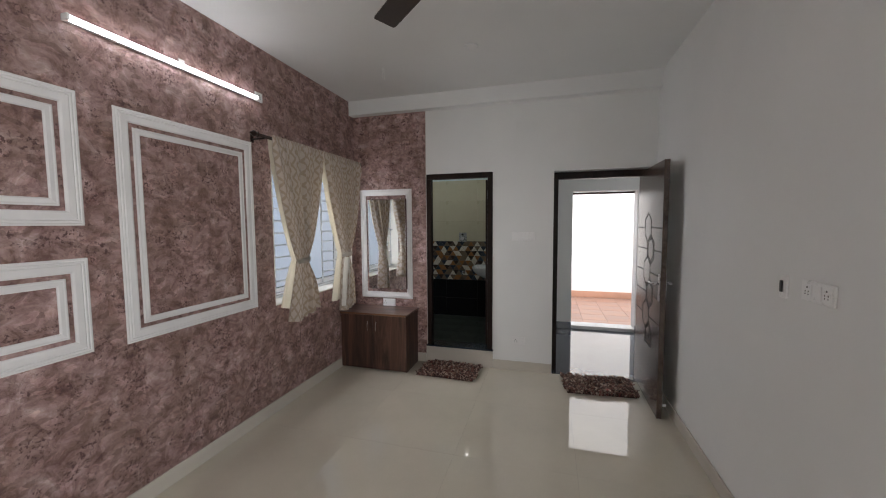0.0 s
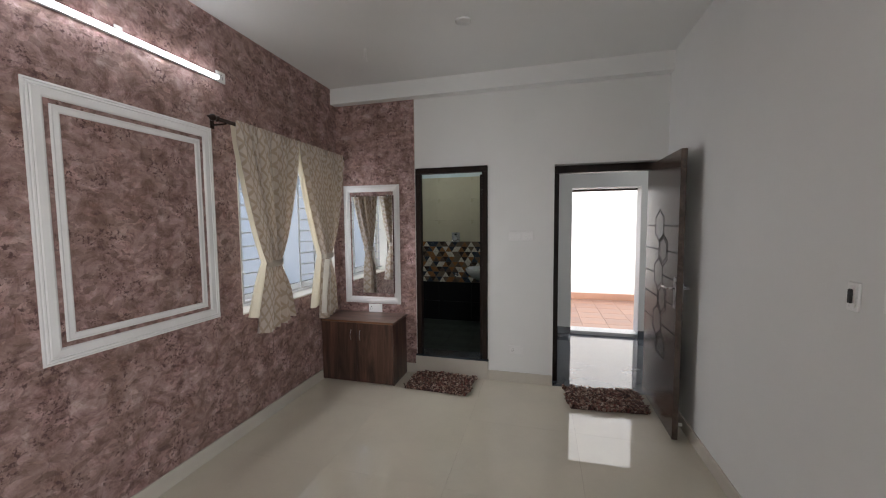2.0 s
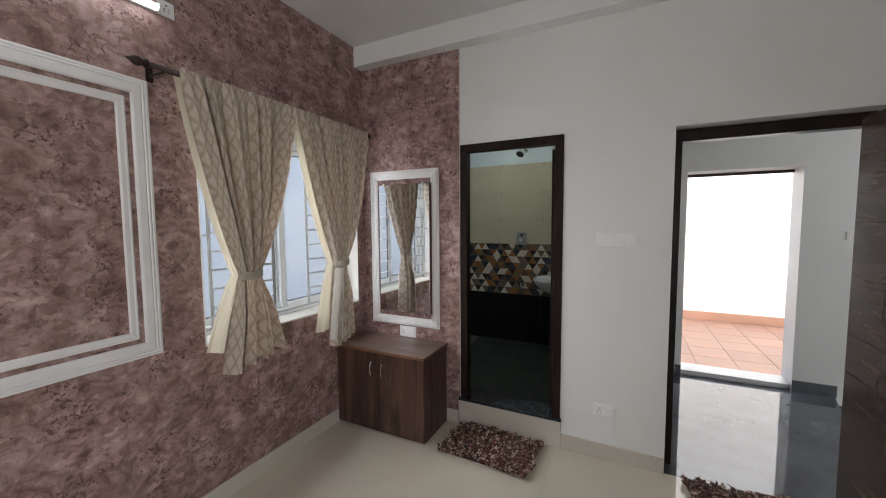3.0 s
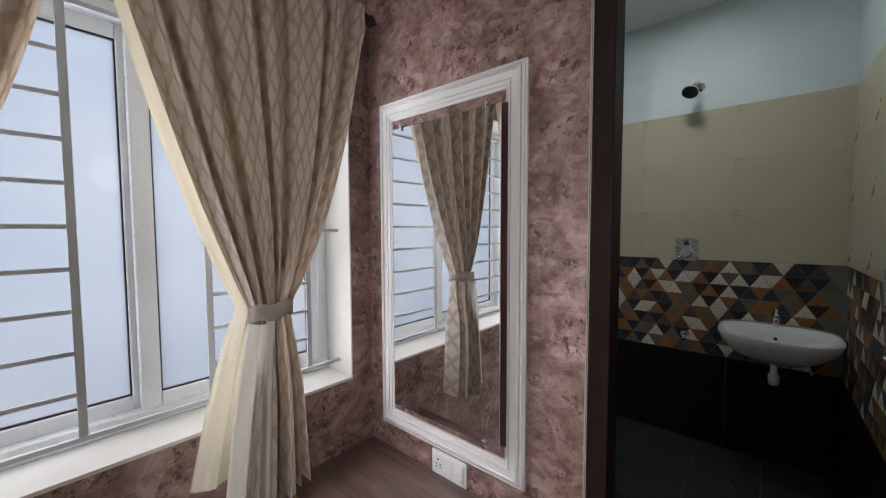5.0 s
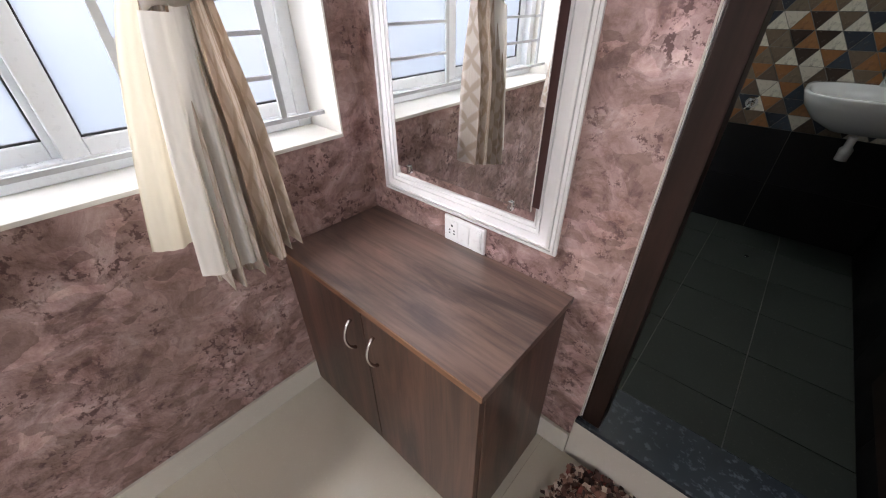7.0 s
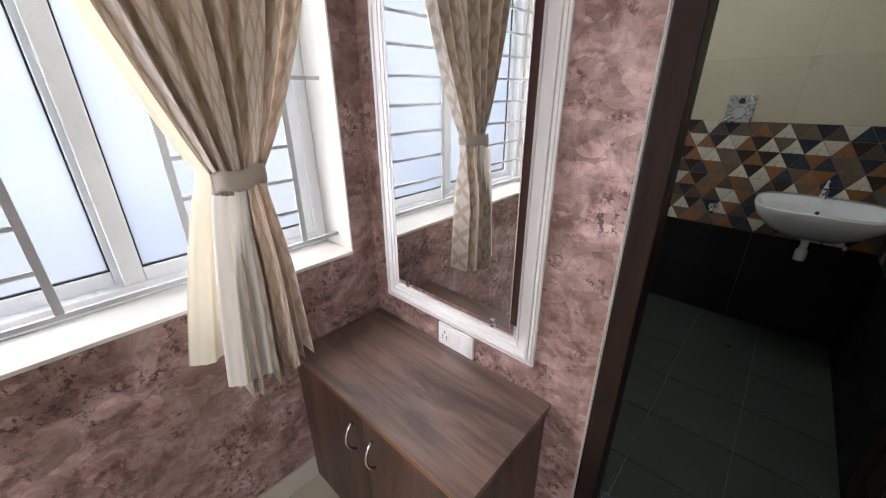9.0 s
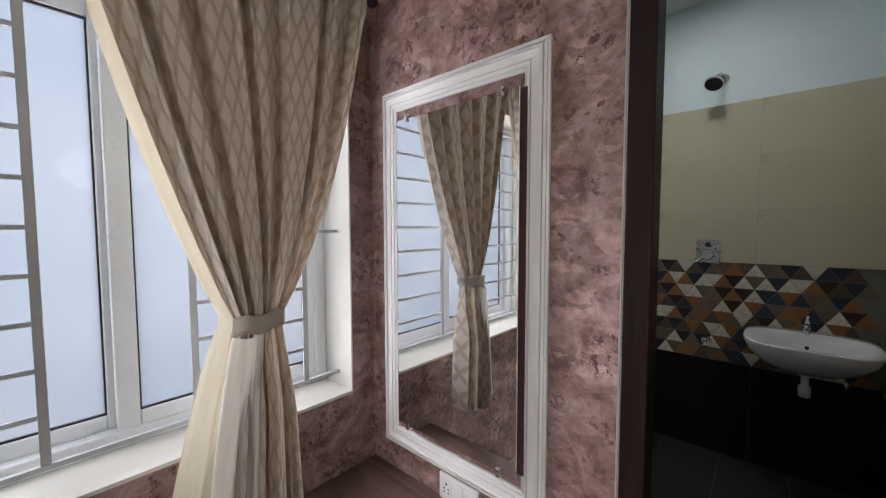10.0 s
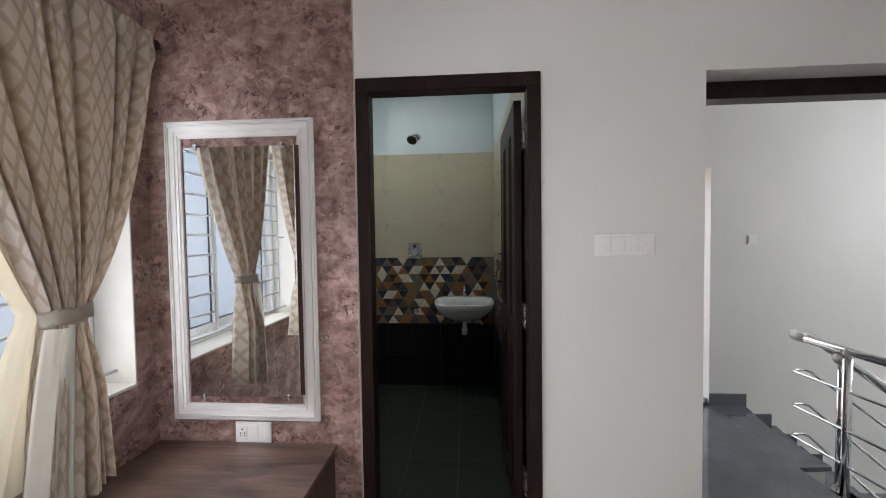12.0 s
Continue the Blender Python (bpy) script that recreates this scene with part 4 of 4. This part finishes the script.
def shower():
    t = thing("shower", (-1.17, 6.12, 2.42), "chrome shower head with dark face", "shower")
    bm = bmesh.new()
    tube(bm, [(-1.13, 6.124, 2.45), (-1.13, 6.118, 2.45)], 0.03, 16)
    tube(bm, [(-1.13, 6.12, 2.45), (-1.135, 6.03, 2.46), (-1.15, 5.98, 2.43)], 0.011, 10)
    part("arm", bm, CHROME, t)
    bm = bmesh.new()
    d = Vector((-0.18, -0.55, -0.75)).normalized()
    o = Vector((-1.15, 5.98, 2.43))
    tube(bm, [o, o + d * 0.03, o + d * 0.06, o + d * 0.068], [0.014, 0.03, 0.052, 0.05], 20)
    h = part("head", bm, CHROME, t)
    bm = bmesh.new()
    tube(bm, [o + d * 0.068, o + d * 0.072], 0.046, 20)
    part("face", bm, BLACK, h, "dark rubber spray face")
    t = thing("shower_valve", (-1.176, 6.122, 1.27), "chrome shower mixer on a square plate", "valve")
    boxpart("plate", (-1.243, -1.109, 6.108, 6.121, 1.27, 1.425), STEEL, t, 0.006)
    bm = bmesh.new()
    tube(bm, [(-1.176, 6.11, 1.33), (-1.176, 6.07, 1.33)], [0.036, 0.030], 20)
    tube(bm, [(-1.176, 6.085, 1.33), (-1.23, 6.07, 1.285), (-1.255, 6.065, 1.265)], 0.010, 8)
    part("knob", bm, CHROME, t)
    bm = bmesh.new()
    tube(bm, [(-1.176, 6.11, 1.392), (-1.176, 6.095, 1.392)], 0.016, 14)
    part("diverter", bm, BLACK, t)
    t = thing("bath_tap", (-1.166, 6.122, 0.745), "small chrome wall tap", "tap")
    bm = bmesh.new()
    tube(bm, [(-1.166, 6.122, 0.75), (-1.166, 6.115, 0.75)], 0.03, 16)
    tube(bm, [(-1.166, 6.118, 0.75), (-1.166, 6.06, 0.752), (-1.166, 6.03, 0.73)], [0.013, 0.013, 0.011], 10)
    part("spout", bm, CHROME, t)
    bm = bmesh.new()
    tube(bm, [(-1.166, 6.07, 0.752), (-1.166, 6.065, 0.785)], [0.01, 0.018], 10)
    part("knob", bm, CHROME, t)


shower()
# unseen fixture, added as a body for the bathroom's fill light
t = thing("bath_fill_fixture", (-1.19, 5.35, ZC), "small round white fixture, unseen, added for the fill light", "lamp")
bm = bmesh.new()
tube(bm, [(-1.19, 5.35, ZC), (-1.19, 5.35, ZC - 0.03)], 0.13, 24)
part("body", bm, PLATE, t)
t = thing("floor_drain", (-0.86, 5.72, 0.0), "tiny shiny floor drain cover", "drain")
bm = bmesh.new()
tube(bm, [(-0.86, 5.72, 0.008), (-0.86, 5.72, 0.013)], 0.012, 12)
part("cap", bm, CHROME, t)

# ---- landing and stairs ----
LY = 5.8
ED = (0.545, 1.407, 0.0, 2.035)
wall("wall_landing_north", "y", LY, LY + 0.25, BX1 + 0.15, 5.0, -3.0, ZC, WHITE, "plain white landing wall with terrace doorway", [ED])
wall("wall_landing_east", "x", 4.8, 5.0, 1.0, LY, -3.0, ZC, WHITE, "plain white stairwell wall")
wall("wall_landing_south", "y", 2.9, 3.1, XE + 0.2, 4.8, -3.0, ZC, WHITE, "plain white stairwell wall")
bm = bmesh.new()
P = [(-0.245, 4.0), (1.40, 4.0), (1.40, 4.92), (1.615, 4.94), (1.60, 5.38), (1.70, LY), (1.407, LY), (1.407, LY + 0.25), (0.545, LY + 0.25), (0.545, LY), (-0.245, LY)]
top = [bm.verts.new((x, y, 0.0)) for x, y in P]
low = [bm.verts.new((x, y, -0.03)) for x, y in P]
bm.faces.new(top)
bm.faces.new(low)
for k in range(len(P)):
    bm.faces.new((top[k], top[(k + 1) % len(P)], low[(k + 1) % len(P)], low[k]))
setting("floor_landing", bm, GRANITE, "polished black granite landing floor", "floor")
bm = bmesh.new()
box(bm, -0.245, 1.385, 4.2, LY, -0.25, -0.031)
box(bm, 1.386, 1.59, 4.955, LY, -0.25, -0.031)
setting("trim_landing_riser", bm, WHITE, "white painted riser below the landing edge", "trim")
bm = bmesh.new()
box(bm, 1.386, 1.95, 4.0, 4.953, -0.20, -0.17, 0.004)
setting("floor_stair_step", bm, GRANITE, "black granite step beside the landing", "floor")
bm = bmesh.new()
box(bm, ED[0], ED[1], LY + 0.02, LY + 0.25, -0.006, 0.045, 0.004)
setting("trim_terrace_sill", bm, plain("grey_stone_sill", (0.66, 0.66, 0.65), 0.3), "grey stone terrace door sill", "threshold")
bm = bmesh.new()
box(bm, -0.245, ED[0], LY - 0.012, LY, -0.006, 0.098, 0.002)
box(bm, ED[1], 1.71, LY - 0.012, LY, -0.006, 0.098, 0.002)
for k in range(9):
    x = 1.71 + 0.208 * k
    box(bm, x, x + 0.208, LY - 0.012, LY, -0.17 * (k + 1) - 0.11, -0.17 * (k + 1) + 0.095, 0.002)
setting("baseboard_landing", bm, GRANITE, "black granite skirting stepping down with the stairs", "baseboard")
stair = thing("staircase", (1.71, 5.2, -0.17), "black granite stairs with white risers going down", "stairs")
for k in range(9):
    x = 1.46 + 0.208 * k
    bm = bmesh.new()
    z = -0.17 * (k + 1)
    for nm, a, b, mt in (("tread", z - 0.03, z, GRANITE), ("riser", z - 0.25, z - 0.03, WHITE)):
        bm = bmesh.new()
        sk = [(x - 0.04, 4.80), (x + 0.25, 4.80), (x + 0.49, LY - 0.013), (x + 0.25, LY - 0.013)]
        if nm == "riser":
            sk = [(px + 0.012, py) for px, py in sk]
        hi = [bm.verts.new((px, py, b)) for px, py in sk]
        lo = [bm.verts.new((px, py, a)) for px, py in sk]
        bm.faces.new(hi)
        bm.faces.new(lo)
        for i in range(4):
            bm.faces.new((hi[i], hi[(i + 1) % 4], lo[(i + 1) % 4], lo[i]))
        part(nm, bm, mt, stair)


def railing():
    t = thing("stair_railing", (1.57, 4.81, -0.17), "stainless steel stair railing, partly still wrapped", "railing")

    def hairpin(z, drop):
        """A rail that comes along the landing, turns at its end and falls away with the stairs."""
        return [(1.575, 4.22, z + 0.01), (1.565, 4.81, z), (1.55, 5.10, z), (1.548, 5.145, z), (1.565, 5.165, z), (1.63, 5.165, z + 0.003), (1.66, 5.15, z - 0.005), (1.675, 4.97, z - drop), (1.70, 4.40, z - 3.6 * drop)]
    bm = bmesh.new()
    tube(bm, hairpin(0.775, 0.085), 0.025, 14)
    part("handrail", bm, CHROME, t)
    for z in (0.535, 0.298, 0.088):
        bm = bmesh.new()
        tube(bm, hairpin(z, 0.075), 0.0085, 8)
        part("rail", bm, CHROME, t)
    for x, y, z in ((1.567, 4.81, 0.765), (1.675, 4.955, 0.68)):
        bm = bmesh.new()
        tube(bm, [(x, y, -0.168), (x, y, z)], 0.022, 16)
        part("post", bm, CHROME, t)
        bm = bmesh.new()
        tube(bm, [(x, y, -0.169), (x, y, -0.155), (x, y, -0.135)], [0.045, 0.042, 0.024], 16)
        part("post_base", bm, CHROME, t)
        bm = bmesh.new()
        rnd = random.Random(int(y * 100))
        tube(bm, [(x + rnd.uniform(-0.004, 0.004), y - 0.02 + 0.012 * k, z + rnd.uniform(-0.012, 0.012)) for k in range(5)], [rnd.uniform(0.029, 0.04) for k in range(5)], 9)
        part("plastic_wrap", bm, WRAP, t, "torn clear plastic wrapping")
    bm = bmesh.new()
    tube(bm, [(1.55, 5.06, 0.777), (1.549, 5.135, 0.778), (1.566, 5.168, 0.779), (1.60, 5.166, 0.778)], [0.026, 0.030, 0.032, 0.027], 10)
    part("plastic_wrap", bm, WRAP, t, "clear plastic wrapping on the rail's turn")


railing()
socket_plate("y", LY, 1.70, 1.78, 1.38, 1.46, "small white switch on landing wall", ["switch"], name="switch_plate")

# ---- terrace and outdoors ----
bm = bmesh.new()
box(bm, -3.0, 5.0, LY + 0.5 - 0.25, 9.1, -0.35, -0.118)
terrace = setting("floor_terrace", bm, plain("terrace_grout", (0.34, 0.22, 0.16), 0.8), "orange terracotta tiled terrace", "floor")
bm = bmesh.new()
box(bm, -3.0, 5.0, 8.9, 9.1, -0.118, 4.6)
setting("wall_terrace", bm, OUTWALL, "bright white terrace wall", "wall")
bm = bmesh.new()
box(bm, -3.0, 5.0, 8.885, 8.9, -0.112, 0.033, 0.002)
setting("baseboard_terrace", bm, TERRA, "terracotta tile skirting", "baseboard")
bm = bmesh.new()
R = 400
v = [bm.verts.new(p) for p in ((-R, -R, -3.2), (R, -R, -3.2), (R, R, -3.2), (-R, R, -3.2))]
bm.faces.new(v)
setting("ground", bm, EARTH, "plain dry ground around the house", "ground")
t = thing("terrace_door_track", (0.976, LY + 0.22, 2.0), "dark door track over the terrace opening", "door track")
boxpart("track", (0.547, 1.405, LY + 0.2, LY + 0.24, 2.0, 2.03), BRONZE, t, 0.003)

# ---- tiles, piece by piece ----
T = 0.8
spots = []
for i in range(4):
    for j in range(7):
        spots.append((XW + T / 2 + i * T, YN - T / 2 - j * T, -0.0045))
pieces("tile", floor_room, TILE, spots, (T - 0.0007, T - 0.0007, 0.009))
S = 0.3333
pieces("tile", bath_floor, BATHFLOOR, [(-0.737 + S / 2 + S * i, 4.53 + S / 2 + S * j, 0.004) for i in range(-4, 1) for j in range(-1, 5) if -2.0 < -0.737 + S * i], (S - 0.004, S - 0.004, 0.008), 0.001)
north = bpy.data.objects["wall_bath_north"]
east = bpy.data.objects["wall_bath_east"]
for wl, mk, wide in ((north, lambda a, z: (a, BY1 - 0.004, z), (-2.0, -0.4)), (east, lambda a, z: (BX1 - 0.004, a, z), (4.13, 6.12))):
    n = int((wide[1] - wide[0]) / 0.6) + 1
    for mt, z0, z1, rows in ((BATHBLACK, 0.0, 0.627, 2), (CREAM, 1.279, 2.29, 3)):
        h = (z1 - z0) / rows
        w = (wide[1] - wide[0]) / n
        g = 0.0008 if mt is CREAM else 0.002
        size = (w - g, 0.008, h - g) if wl is north else (0.008, w - g, h - g)
        pieces("tile", wl, mt, [mk(wide[0] + w * (i + 0.5), z0 + h * (r + 0.5)) for i in range(n) for r in range(rows)], size, 0.0006)


def triangle(up, base, high, across):
    bm = bmesh.new()
    g = 0.0012
    s = 1 if up else -1
    prof = [(-base / 2 + 2 * g, -s * (high / 2 - g)), (base / 2 - 2 * g, -s * (high / 2 - g)), (0, s * (high / 2 - 2 * g))]
    f = [bm.verts.new((a, -0.006, z) if across == "x" else (-0.006, a, z)) for a, z in prof]
    b = [bm.verts.new((a, 0, z) if across == "x" else (0, a, z)) for a, z in prof]
    bm.faces.new(f)
    bm.faces.new(b)
    for k in range(3):
        bm.faces.new((f[k], f[(k + 1) % 3], b[(k + 1) % 3], b[k]))
    return mesh_of("triangle_tile", bm, TRI if up else TRI2)


rows, z0, hgt = 8, 0.627, 0.652 / 8
base = 0.105
for wl, across, lo, hi in ((north, "x", -1.95, BX1 - 0.012), (east, "y", 4.76, BY1 - 0.012)):
    up, down = triangle(True, base, hgt, across), triangle(False, base, hgt, across)
    for r in range(rows):
        a = hi - base / 2 - (base / 2 if r % 2 else 0)
        k = 0
        while a > lo:
            ob = new("triangle_tile", up if k % 2 == 0 else down)
            ob.parent = wl
            z = z0 + hgt * (r + 0.5)
            ob.location = (a, BY1, z) if across == "x" else (BX1, a, z)
            a -= base / 2
            k += 1
D = 0.4
pieces("tile", terrace, TERRA, [(-2.8 + D * (i + 0.5), LY + 0.26 + D * (j + 0.5), -0.115) for i in range(18) for j in range(7)], (D - 0.006, D - 0.006, 0.006), 0.001)
